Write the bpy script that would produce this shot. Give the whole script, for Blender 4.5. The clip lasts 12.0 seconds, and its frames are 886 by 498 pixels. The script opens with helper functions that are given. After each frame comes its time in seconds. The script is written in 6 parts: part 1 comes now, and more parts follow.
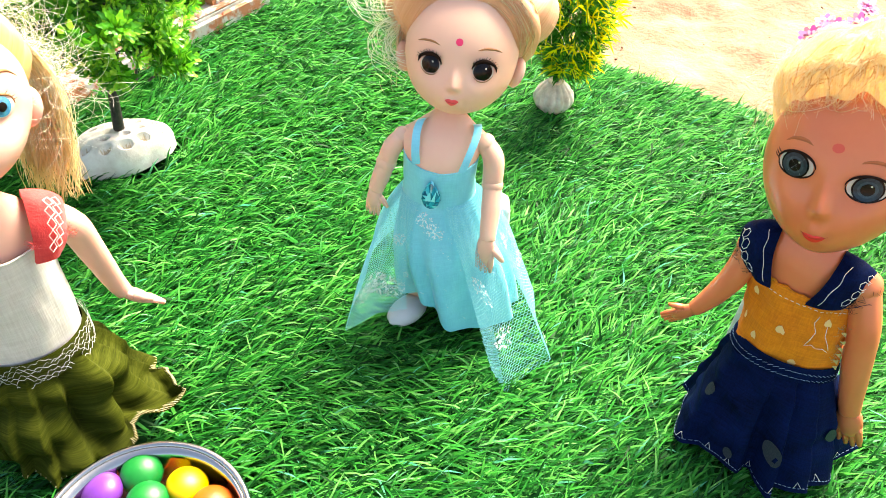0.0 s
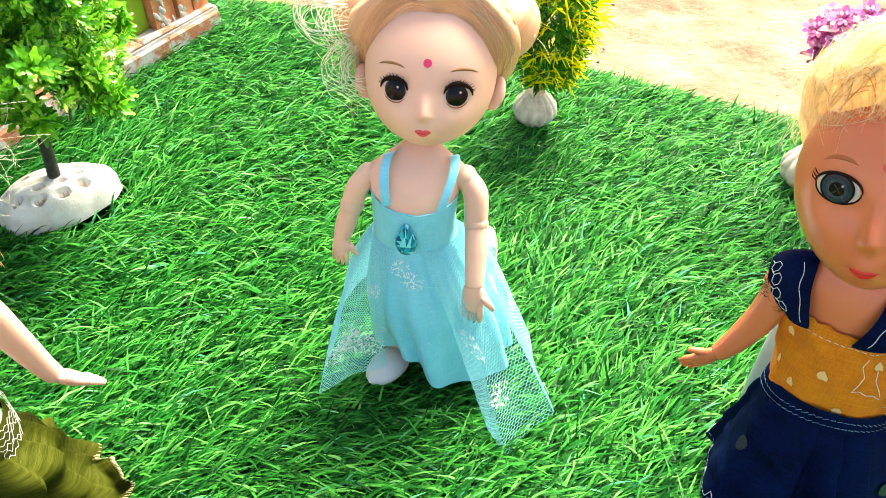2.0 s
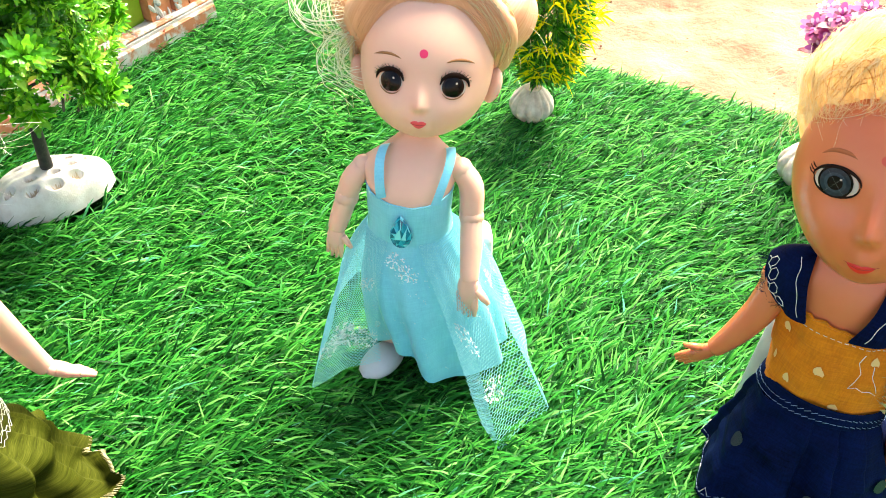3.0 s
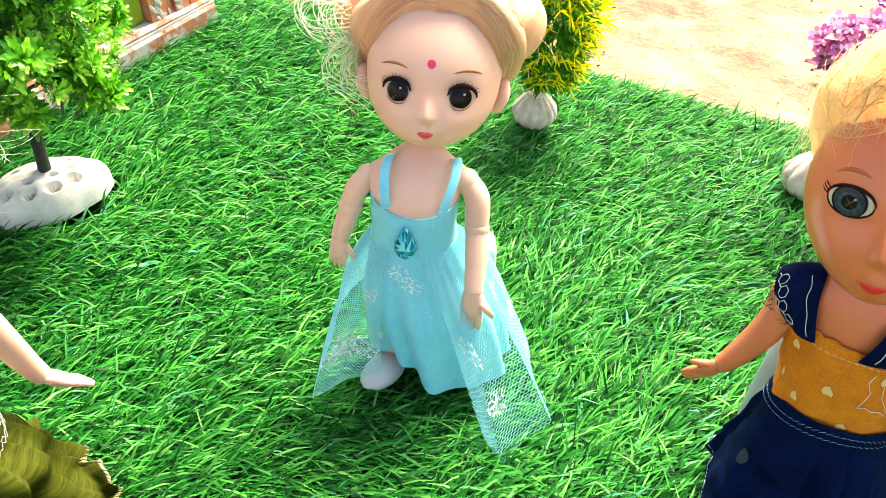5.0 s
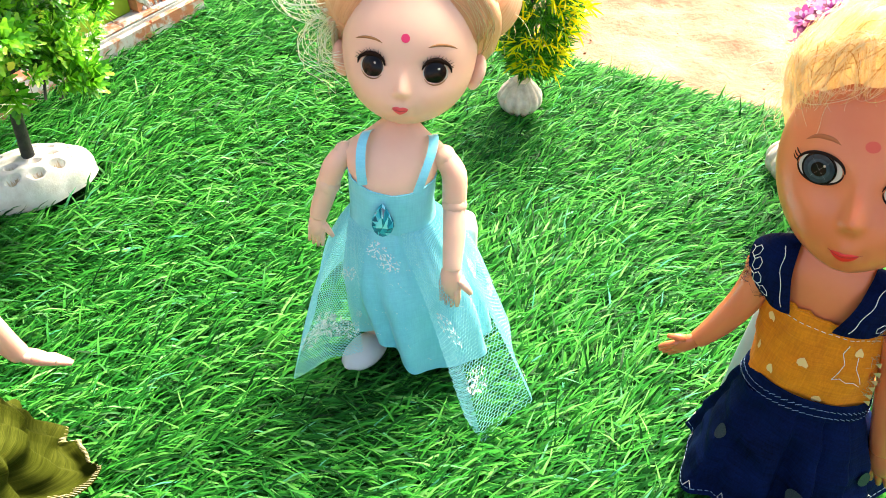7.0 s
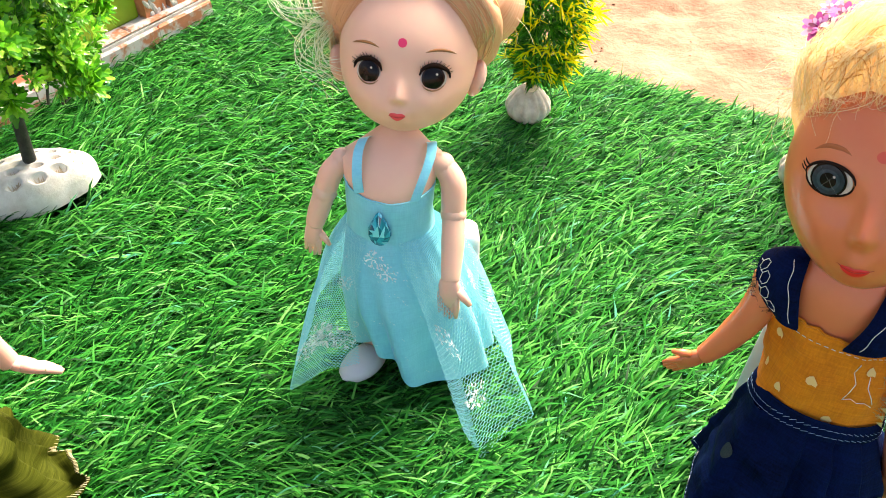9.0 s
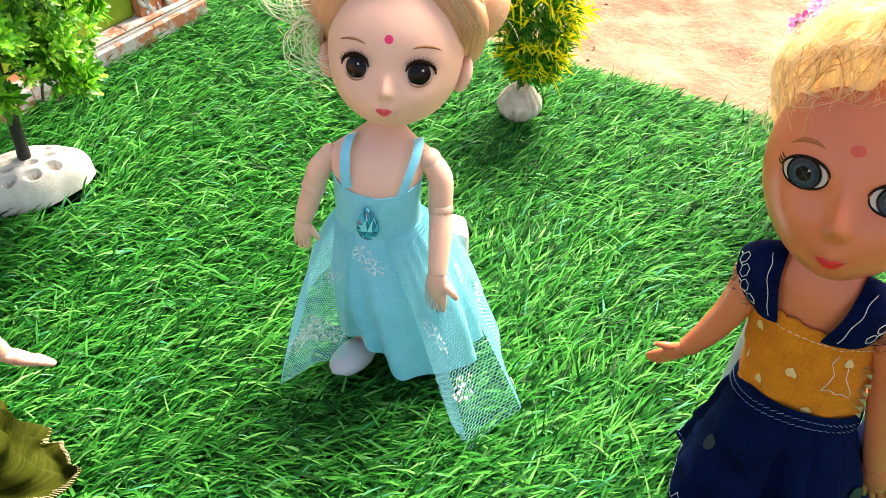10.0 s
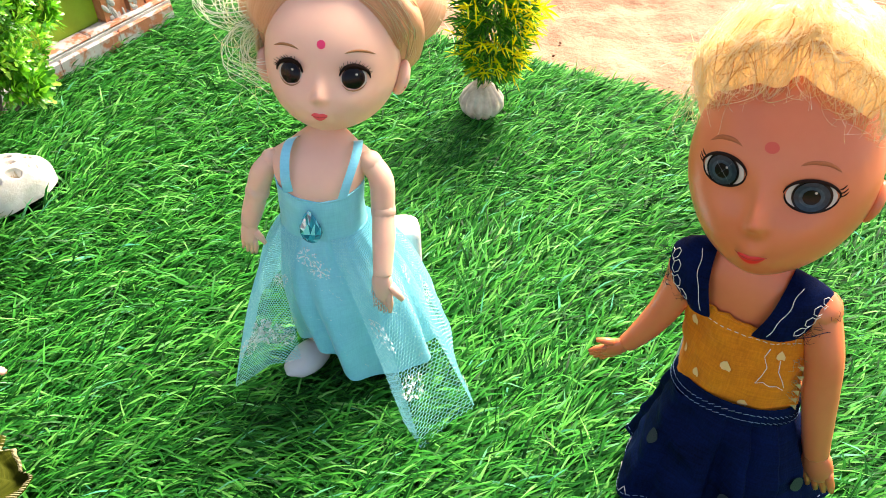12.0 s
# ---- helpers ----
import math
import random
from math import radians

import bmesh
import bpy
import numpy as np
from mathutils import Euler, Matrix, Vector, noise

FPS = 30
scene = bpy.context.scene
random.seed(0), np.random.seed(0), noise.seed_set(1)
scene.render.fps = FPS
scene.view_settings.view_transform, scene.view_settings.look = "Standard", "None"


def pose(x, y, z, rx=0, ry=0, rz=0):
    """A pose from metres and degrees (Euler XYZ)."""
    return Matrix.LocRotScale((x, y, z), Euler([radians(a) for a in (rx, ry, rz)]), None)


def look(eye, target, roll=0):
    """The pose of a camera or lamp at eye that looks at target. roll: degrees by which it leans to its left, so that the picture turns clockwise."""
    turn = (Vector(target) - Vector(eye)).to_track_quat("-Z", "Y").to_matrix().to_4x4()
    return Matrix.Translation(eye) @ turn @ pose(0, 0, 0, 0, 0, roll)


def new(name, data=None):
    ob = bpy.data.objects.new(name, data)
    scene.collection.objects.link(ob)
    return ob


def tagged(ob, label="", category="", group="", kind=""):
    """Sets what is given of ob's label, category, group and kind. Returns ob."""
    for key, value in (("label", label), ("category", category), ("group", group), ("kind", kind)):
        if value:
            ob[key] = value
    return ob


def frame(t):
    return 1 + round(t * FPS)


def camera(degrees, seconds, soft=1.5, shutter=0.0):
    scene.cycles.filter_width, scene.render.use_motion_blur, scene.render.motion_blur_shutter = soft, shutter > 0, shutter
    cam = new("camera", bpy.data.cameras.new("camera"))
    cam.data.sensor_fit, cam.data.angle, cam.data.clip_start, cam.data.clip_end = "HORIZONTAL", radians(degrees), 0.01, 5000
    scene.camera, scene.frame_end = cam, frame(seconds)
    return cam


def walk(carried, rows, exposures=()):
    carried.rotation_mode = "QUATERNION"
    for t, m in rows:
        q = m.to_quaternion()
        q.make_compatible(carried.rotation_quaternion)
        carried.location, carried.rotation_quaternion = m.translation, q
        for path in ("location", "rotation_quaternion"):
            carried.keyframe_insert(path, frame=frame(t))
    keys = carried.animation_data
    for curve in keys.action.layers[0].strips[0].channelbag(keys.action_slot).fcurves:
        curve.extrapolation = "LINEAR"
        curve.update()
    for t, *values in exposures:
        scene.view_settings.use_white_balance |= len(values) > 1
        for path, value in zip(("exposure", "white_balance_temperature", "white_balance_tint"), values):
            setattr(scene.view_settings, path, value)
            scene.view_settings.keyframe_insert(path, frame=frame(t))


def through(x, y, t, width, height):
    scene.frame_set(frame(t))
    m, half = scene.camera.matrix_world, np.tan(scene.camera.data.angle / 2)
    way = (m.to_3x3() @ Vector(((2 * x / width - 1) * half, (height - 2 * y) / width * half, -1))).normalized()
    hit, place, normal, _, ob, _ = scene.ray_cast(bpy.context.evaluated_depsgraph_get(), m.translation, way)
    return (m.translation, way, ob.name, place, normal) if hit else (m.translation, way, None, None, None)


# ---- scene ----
cam = camera(58.0, 12.0, soft=0.95)
PATH = [
    (0, (0.01973, -0.21034, 0.23506), (-0.00267, 0.00386, 0.02621), 2.667),
    (0.5, (0.02342, -0.19775, 0.23144), (0.00188, 0.01712, 0.02319), 0.918),
    (1, (0.02039, -0.18365, 0.23065), (0.00026, 0.03168, 0.02274), -0.381),
    (1.5, (0.01750, -0.18157, 0.22603), (-0.00079, 0.03370, 0.01788), -0.202),
    (2, (0.01715, -0.17515, 0.22007), (0.00069, 0.04053, 0.01220), 0.118),
    (2.5, (0.01629, -0.17439, 0.21737), (0.00059, 0.04117, 0.00933), 0.373),
    (3, (0.01727, -0.17511, 0.21762), (0.00254, 0.04051, 0.00956), 0.853),
    (5, (0.01430, -0.17080, 0.21805), (0.00129, 0.04481, 0.00986), 1.837),
    (5.5, (0.01068, -0.16867, 0.22013), (-0.00206, 0.04723, 0.01221), 1.707),
    (6, (0.00980, -0.17060, 0.21802), (-0.00305, 0.04535, 0.01017), 1.586),
    (6.5, (0.01260, -0.17350, 0.21600), (-0.00005, 0.04226, 0.00795), 1.581),
    (6.7, (0.01611, -0.17540, 0.21497), (0.00431, 0.04030, 0.00681), 1.714),
    (8.3, (0.02652, -0.17193, 0.21006), (0.00731, 0.04547, 0.00423), 0.775),
    (8.5, (0.02465, -0.17153, 0.21190), (0.00598, 0.04589, 0.00603), 0.989),
    (9, (0.02520, -0.17035, 0.20986), (0.00656, 0.04723, 0.00417), 1.090),
    (9.5, (0.02864, -0.17358, 0.20872), (0.01017, 0.04408, 0.00310), 1.134),
    (10, (0.02900, -0.17353, 0.21064), (0.01048, 0.04434, 0.00524), 1.141),
    (10.5, (0.03031, -0.17343, 0.20876), (0.01232, 0.04475, 0.00364), 1.125),
    (11, (0.03315, -0.17509, 0.21043), (0.01553, 0.04256, 0.00472), 0.793),
    (11.5, (0.03621, -0.17578, 0.21040), (0.01873, 0.04149, 0.00427), 0.336),
    (12, (0.04454, -0.17229, 0.21332), (0.02658, 0.04421, 0.00643), -0.031),
]
walk(cam, [(t, look(eye, target, roll)) for t, eye, target, roll in PATH],
     [(0.0, 2.38, 7300, 10), (6.7, 2.38, 7300, 11), (8.5, 2.10, 7300, 15), (12.0, 2.01, 7300, 18)])

# ---------------------------------------------------------------- light
SUN_TURN, SUN_UP = -25.0, 51.0
world = bpy.data.worlds.new("sky")
world.use_nodes = True
scene.world = world
wn = world.node_tree.nodes
sky = wn.new("ShaderNodeTexSky")
sky.sky_type = "NISHITA"
sky.sun_disc = False
sky.sun_elevation = radians(SUN_UP)
sky.sun_rotation = radians(-SUN_TURN)
sky.dust_density = 3.0
wn["Background"].inputs["Strength"].default_value = 0.085
world.node_tree.links.new(sky.outputs["Color"], wn["Background"].inputs["Color"])

sun_data = bpy.data.lights.new("sun", "SUN")
sun_data.energy = 5.0
sun_data.angle = radians(34)
sun_data.color = (1.0, 0.95, 0.86)
sun = new("sun", sun_data)
a, b = radians(SUN_TURN), radians(SUN_UP)
sun_from = Vector((-math.sin(a) * math.cos(b), math.cos(a) * math.cos(b), math.sin(b)))
sun.matrix_world = look(sun_from * 5, (0, 0, 0))


# ---------------------------------------------------------------- materials
def mat(name, color, rough=0.5, metal=0.0, spec=0.5, sheen=0.0, coat=0.0, sub=0.0):
    m = bpy.data.materials.new(name)
    m.use_nodes = True
    n, l = m.node_tree.nodes, m.node_tree.links
    p = n["Principled BSDF"]
    p.inputs["Base Color"].default_value = (*color, 1)
    p.inputs["Roughness"].default_value = rough
    p.inputs["Metallic"].default_value = metal
    p.inputs["Specular IOR Level"].default_value = spec
    p.inputs["Sheen Weight"].default_value = sheen
    p.inputs["Coat Weight"].default_value = coat
    if sub:
        p.inputs["Subsurface Weight"].default_value = sub
        p.inputs["Subsurface Scale"].default_value = 0.004
        p.inputs["Subsurface Radius"].default_value = (1.0, 0.45, 0.3)
    return m, n, l, p


def coords(n, l, scale=(1, 1, 1), kind="Object"):
    t, mp = n.new("ShaderNodeTexCoord"), n.new("ShaderNodeMapping")
    mp.inputs["Scale"].default_value = scale
    l.new(t.outputs[kind], mp.inputs["Vector"])
    return mp.outputs["Vector"]


def noise_tex(n, l, vec, scale, detail=4, rough=0.6):
    t = n.new("ShaderNodeTexNoise")
    t.inputs["Scale"].default_value = scale
    t.inputs["Detail"].default_value = detail
    t.inputs["Roughness"].default_value = rough
    if vec is not None:
        l.new(vec, t.inputs["Vector"])
    return t.outputs["Fac"]


def ramp(n, l, fac, stops):
    r = n.new("ShaderNodeValToRGB")
    while len(r.color_ramp.elements) < len(stops):
        r.color_ramp.elements.new(0.5)
    for e, (pos, col) in zip(r.color_ramp.elements, stops):
        e.position, e.color = pos, (*col, 1)
    l.new(fac, r.inputs["Fac"])
    return r.outputs["Color"]


def bump(n, l, p, height, strength, dist):
    b = n.new("ShaderNodeBump")
    b.inputs["Strength"].default_value = strength
    b.inputs["Distance"].default_value = dist
    l.new(height, b.inputs["Height"])
    l.new(b.outputs["Normal"], p.inputs["Normal"])


def mixed(name, c1, c2, scale, rough=0.5, stretch=(1, 1, 1), bump_scale=0, bump_by=0.0, bump_dist=0.0005, lo=0.35, hi=0.65, **kw):
    """A surface that wanders between two colours, with fine relief."""
    m, n, l, p = mat(name, c1, rough, **kw)
    vec = coords(n, l, stretch)
    l.new(ramp(n, l, noise_tex(n, l, vec, scale), [(lo, c1), (hi, c2)]), p.inputs["Base Color"])
    if bump_by:
        bump(n, l, p, noise_tex(n, l, vec, bump_scale or scale * 4, 6), bump_by, bump_dist)
    return m


def cloth(name, c1, c2, thread=2600, rough=0.8, stain=160, sheen=0.2, bump_by=0.35, spec=0.3):
    """Woven cloth: crossed threads in the relief, faded patches in the colour."""
    m, n, l, p = mat(name, c1, rough, sheen=sheen, spec=spec)
    vec = coords(n, l)
    big = noise_tex(n, l, vec, stain, 5)
    vx = coords(n, l, (thread, thread, thread * 0.06))
    vz = coords(n, l, (thread * 0.06, thread * 0.06, thread))
    tx, tz = noise_tex(n, l, vx, 1.0, 2), noise_tex(n, l, vz, 1.0, 2)
    add = n.new("ShaderNodeMath")
    add.operation = "ADD"
    l.new(tx, add.inputs[0])
    l.new(tz, add.inputs[1])
    half = n.new("ShaderNodeMath")
    half.operation = "MULTIPLY_ADD"
    half.inputs[1].default_value, half.inputs[2].default_value = 0.35, 0.0
    l.new(add.outputs[0], half.inputs[0])
    tot = n.new("ShaderNodeMath")
    tot.operation = "MULTIPLY_ADD"
    tot.inputs[1].default_value = 0.5
    l.new(big, tot.inputs[0])
    l.new(half.outputs[0], tot.inputs[2])
    l.new(ramp(n, l, tot.outputs[0], [(0.42, c1), (0.78, c2)]), p.inputs["Base Color"])
    bump(n, l, p, add.outputs[0], bump_by, 0.0003)
    return m


def leaf_mat(name, stops, rough=0.4, through=0.3, spec=0.5, ior=1.5):
    """Plastic leaves: each blade its own tone, some light shining through."""
    m, n, l, p = mat(name, stops[0][1], rough, spec=spec)
    p.inputs["IOR"].default_value = ior
    g = n.new("ShaderNodeNewGeometry")
    col = ramp(n, l, g.outputs["Random Per Island"], stops)
    l.new(col, p.inputs["Base Color"])
    tr = n.new("ShaderNodeBsdfTranslucent")
    l.new(col, tr.inputs["Color"])
    mx = n.new("ShaderNodeMixShader")
    mx.inputs["Fac"].default_value = through
    l.new(p.outputs[0], mx.inputs[1])
    l.new(tr.outputs[0], mx.inputs[2])
    l.new(mx.outputs[0], n["Material Output"].inputs["Surface"])
    return m


GRASS = leaf_mat("turf_blades", [(0.0, (0.0015, 0.030, 0.004)), (0.25, (0.004, 0.080, 0.010)), (0.5, (0.012, 0.16, 0.019)), (0.75, (0.034, 0.27, 0.031)),
                                 (0.90, (0.085, 0.37, 0.055)), (0.96, (0.15, 0.44, 0.10)), (1.0, (0.050, 0.34, 0.19))], 0.50, 0.24, 0.2, 1.36)
BACKING = mixed("turf_backing", (0.001, 0.012, 0.003), (0.003, 0.025, 0.006), 300, 0.9, spec=0.03)
LEAF = leaf_mat("tree_leaves", [(0.0, (0.022, 0.16, 0.012)), (0.35, (0.08, 0.36, 0.018)), (0.7, (0.19, 0.54, 0.028)), (1.0, (0.40, 0.70, 0.08))], 0.28, 0.42)
LEAF_SHADE = leaf_mat("shade_dark_leaves", [(0.0, (0.012, 0.09, 0.01)), (1.0, (0.05, 0.24, 0.02))], 0.4, 0.3)
NEEDLE = leaf_mat("green_needles", [(0.0, (0.008, 0.09, 0.006)), (0.6, (0.045, 0.28, 0.018)), (1.0, (0.15, 0.48, 0.03))], 0.4, 0.58)
NEEDLE_Y = leaf_mat("yellow_needles", [(0.0, (0.84, 0.66, 0.004)), (0.5, (0.92, 0.80, 0.01)), (1.0, (0.95, 0.90, 0.03))], 0.45, 0.68)
PETAL = leaf_mat("petals", [(0.0, (0.16, 0.010, 0.05)), (0.3, (0.40, 0.02, 0.21)), (0.55, (0.52, 0.10, 0.40)), (0.8, (0.72, 0.52, 0.68)), (1.0, (0.42, 0.012, 0.08))], 0.6, 0.3)
MAROON = leaf_mat("maroon_leaves", [(0.0, (0.07, 0.02, 0.035)), (0.6, (0.22, 0.05, 0.08)), (1.0, (0.30, 0.16, 0.14))], 0.45, 0.2)
SAND = mixed("sandy_soil", (0.165, 0.080, 0.042), (0.30, 0.180, 0.110), 34, 0.95, bump_scale=260, bump_by=0.7, bump_dist=0.003)
CLOD = mixed("dark_clod", (0.10, 0.048, 0.026), (0.28, 0.15, 0.08), 120, 0.95)
SHELL = mixed("white_plaster", (0.62, 0.57, 0.51), (0.76, 0.73, 0.69), 160, 0.6, bump_scale=900, bump_by=0.3, bump_dist=0.0005)
POT = mixed("weathered_plaster", (0.44, 0.36, 0.28), (0.66, 0.58, 0.49), 190, 0.75, bump_scale=900, bump_by=0.4, bump_dist=0.0005)
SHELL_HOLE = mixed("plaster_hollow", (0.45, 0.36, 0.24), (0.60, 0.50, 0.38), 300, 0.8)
TRUNK = mixed("dark_stem", (0.012, 0.012, 0.012), (0.03, 0.028, 0.025), 400, 0.6, bump_by=0.4)
STEEL = mat("polished_steel", (0.48, 0.46, 0.43), 0.16, metal=1.0)[0]
WHITE = mixed("white_plastic", (0.55, 0.53, 0.51), (0.62, 0.60, 0.58), 100, 0.4)
TERRA = mixed("terracotta", (0.45, 0.13, 0.05), (0.60, 0.24, 0.11), 120, 0.8, bump_by=0.4)
TILE = mixed("worn_tile", (0.42, 0.15, 0.075), (0.48, 0.45, 0.42), 90, 0.8, bump_by=0.5, lo=0.44, hi=0.54)
LIME = mixed("painted_lime_wall", (0.22, 0.33, 0.012), (0.28, 0.42, 0.02), 60, 0.6, bump_by=0.2)
MORTAR = mixed("grey_white_plaster", (0.36, 0.34, 0.31), (0.54, 0.52, 0.49), 160, 0.9, bump_by=0.5, bump_dist=0.001)

SKIN = mixed("pale_vinyl", (0.79, 0.47, 0.33), (0.83, 0.51, 0.36), 60, 0.52, sub=0.15)
SKIN_TAN = mixed("tan_vinyl", (0.66, 0.172, 0.062), (0.70, 0.200, 0.078), 60, 0.30, sub=0.10, spec=0.5)
SKIN_PINK = mixed("pink_vinyl", (0.68, 0.36, 0.27), (0.72, 0.40, 0.31), 60, 0.45, sub=0.15)
def hair_mat(name, stops, rough=0.32, fine=(170, 2.2, 1), coarse=(26, 1.3, 1), through=0.0, spec=0.5):
    """Hair: streaks that run along the strands, fine in the relief, broad in the colour."""
    m, n, l, p = mat(name, stops[0][1], rough, spec=spec)
    a = noise_tex(n, l, coords(n, l, fine, "UV"), 1.0, 2)
    b = noise_tex(n, l, coords(n, l, coarse, "UV"), 1.0, 3)
    mx = n.new("ShaderNodeMath")
    mx.operation = "MULTIPLY_ADD"
    mx.inputs[1].default_value = 0.55
    half = n.new("ShaderNodeMath")
    half.operation = "MULTIPLY"
    half.inputs[1].default_value = 0.45
    l.new(b, half.inputs[0])
    l.new(a, mx.inputs[0])
    l.new(half.outputs[0], mx.inputs[2])
    col = ramp(n, l, mx.outputs[0], stops)
    l.new(col, p.inputs["Base Color"])
    p.inputs["Anisotropic"].default_value = 0.5
    bump(n, l, p, a, 0.3, 0.0003)
    if through:
        tr = n.new("ShaderNodeBsdfTranslucent")
        l.new(col, tr.inputs["Color"])
        ms = n.new("ShaderNodeMixShader")
        ms.inputs["Fac"].default_value = through
        l.new(p.outputs[0], ms.inputs[1])
        l.new(tr.outputs[0], ms.inputs[2])
        l.new(ms.outputs[0], n["Material Output"].inputs["Surface"])
    return m


HAIR = hair_mat("strawberry_blonde", [(0.26, (0.60, 0.275, 0.135)), (0.48, (0.72, 0.375, 0.200)), (0.72, (0.84, 0.530, 0.330))], 0.32, (150, 1.2, 1), (9, 0.8, 1), 0.08)
HAIR_WHITE = leaf_mat("white_blonde_strands", [(0.0, (0.92, 0.89, 0.70)), (1.0, (0.98, 0.97, 0.90))], 0.4, 0.35, 0.5)
HAIR_FINE = leaf_mat("fine_blonde_strands", [(0.0, (0.82, 0.70, 0.42)), (1.0, (0.94, 0.88, 0.66))], 0.5, 0.5, 0.2)
PALE_BLONDE = hair_mat("pale_blonde", [(0.28, (0.76, 0.60, 0.28)), (0.50, (0.86, 0.73, 0.42)), (0.70, (0.92, 0.83, 0.58))], through=0.62)
GOLD_HAIR = leaf_mat("golden_strands", [(0.0, (0.90, 0.72, 0.36)), (0.45, (0.96, 0.87, 0.60)), (1.0, (0.98, 0.95, 0.82))], 0.5, 0.62, 0.2)
TAWNY = leaf_mat("tawny_strands", [(0.0, (0.66, 0.36, 0.10)), (1.0, (0.86, 0.62, 0.26))], 0.5, 0.55, 0.2)
BLONDE = hair_mat("yellow_blonde", [(0.28, (0.66, 0.36, 0.10)), (0.48, (0.91, 0.74, 0.38)), (0.68, (0.97, 0.92, 0.74))], through=0.5)
BLACK_EYE = mat("black_glass_eye", (0.006, 0.004, 0.004), 0.25, spec=0.2)[0]
IRIS = mat("brown_iris", (0.025, 0.010, 0.006), 0.2, spec=0.25)[0]
EYE_WHITE_GLINT = mat("eye_white_and_glint", (0.56, 0.48, 0.40), 0.3)[0]
BLUE_IRIS = mixed("grey_blue_iris", (0.007, 0.017, 0.026), (0.021, 0.042, 0.058), 900, 0.3, spec=0.3)
IRIS_INNER = mixed("pale_blue_iris_ring", (0.020, 0.042, 0.058), (0.046, 0.080, 0.100), 900, 0.3, spec=0.3)
IRIS_GLINT = mat("pale_iris_glint", (0.30, 0.34, 0.34), 0.3)[0]
BLUE_BRIGHT = mixed("blue_iris", (0.03, 0.14, 0.25), (0.06, 0.28, 0.45), 900, 0.1, coat=0.6)
LASH = mat("dark_lash", (0.018, 0.008, 0.005), 0.7, spec=0.08)[0]
BROW = mat("painted_brow", (0.30, 0.14, 0.06), 0.8, spec=0.05)[0]
BROW_TAN = mat("painted_brow_tan", (0.42, 0.130, 0.050), 0.7, spec=0.1)[0]
LIP = mat("coral_lip", (0.80, 0.085, 0.085), 0.35)[0]
LIP_DARK = mat("dark_lip_line", (0.45, 0.03, 0.03), 0.5)[0]
LIP_TAN = mat("red_lip", (0.74, 0.022, 0.020), 0.3)[0]
BINDI = mat("pink_bindi", (0.80, 0.03, 0.13), 0.5)[0]
BINDI_FADED = mat("faded_bindi", (0.66, 0.105, 0.066), 0.6, spec=0.2)[0]
SATIN = cloth("aqua_satin", (0.15, 0.56, 0.67), (0.23, 0.70, 0.81), 3000, 0.28, 90, 0.1, 0.08)
TULLE = leaf_mat("aqua_tulle", [(0.0, (0.20, 0.64, 0.70)), (1.0, (0.36, 0.78, 0.82))], 0.45, 0.35)
GLITTER = leaf_mat("silver_glitter", [(0.0, (0.45, 0.52, 0.52)), (0.3, (0.80, 0.85, 0.86)), (1.0, (0.97, 0.98, 0.98))], 0.22, 0.40, 0.9)
GEM = leaf_mat("turquoise_gem", [(0.0, (0.0, 0.10, 0.18)), (0.45, (0.0, 0.27, 0.40)), (0.8, (0.01, 0.50, 0.64)), (1.0, (0.20, 0.80, 0.86))], 0.05, 0.0, 0.8)
NAVY = cloth("navy_cotton", (0.0003, 0.0018, 0.010), (0.0009, 0.009, 0.058), 2200, 0.75, 90, 0.0, spec=0.06)
MUSTARD = cloth("mustard_cotton", (0.56, 0.140, 0.002), (0.82, 0.255, 0.006), 2200, 0.85, 140, 0.05)
OLIVE = hair_mat("olive_slub_cotton", [(0.28, (0.011, 0.014, 0.0010)), (0.50, (0.029, 0.036, 0.0028)), (0.72, (0.066, 0.074, 0.0095))], 0.9, (26, 300, 1), (3, 40, 1), spec=0.06)
CREAM = cloth("cream_linen", (0.48, 0.44, 0.39), (0.62, 0.59, 0.54), 1700, 0.9, 150)
RED = cloth("red_cotton", (0.52, 0.02, 0.02), (0.68, 0.06, 0.05), 2200, 0.85, 140)
THREAD = mat("white_thread", (0.78, 0.76, 0.70), 0.7)[0]
THREAD_TAN = mat("frayed_tan_thread", (0.42, 0.36, 0.20), 0.8)[0]
THREAD_BLUE = mat("pale_blue_thread", (0.20, 0.30, 0.44), 0.7)[0]
FADED_PRINT = mat("faded_cream_print", (0.80, 0.52, 0.20), 0.85)[0]
GOLD = mat("gold_sequin", (0.62, 0.45, 0.22), 0.35, metal=0.3)[0]


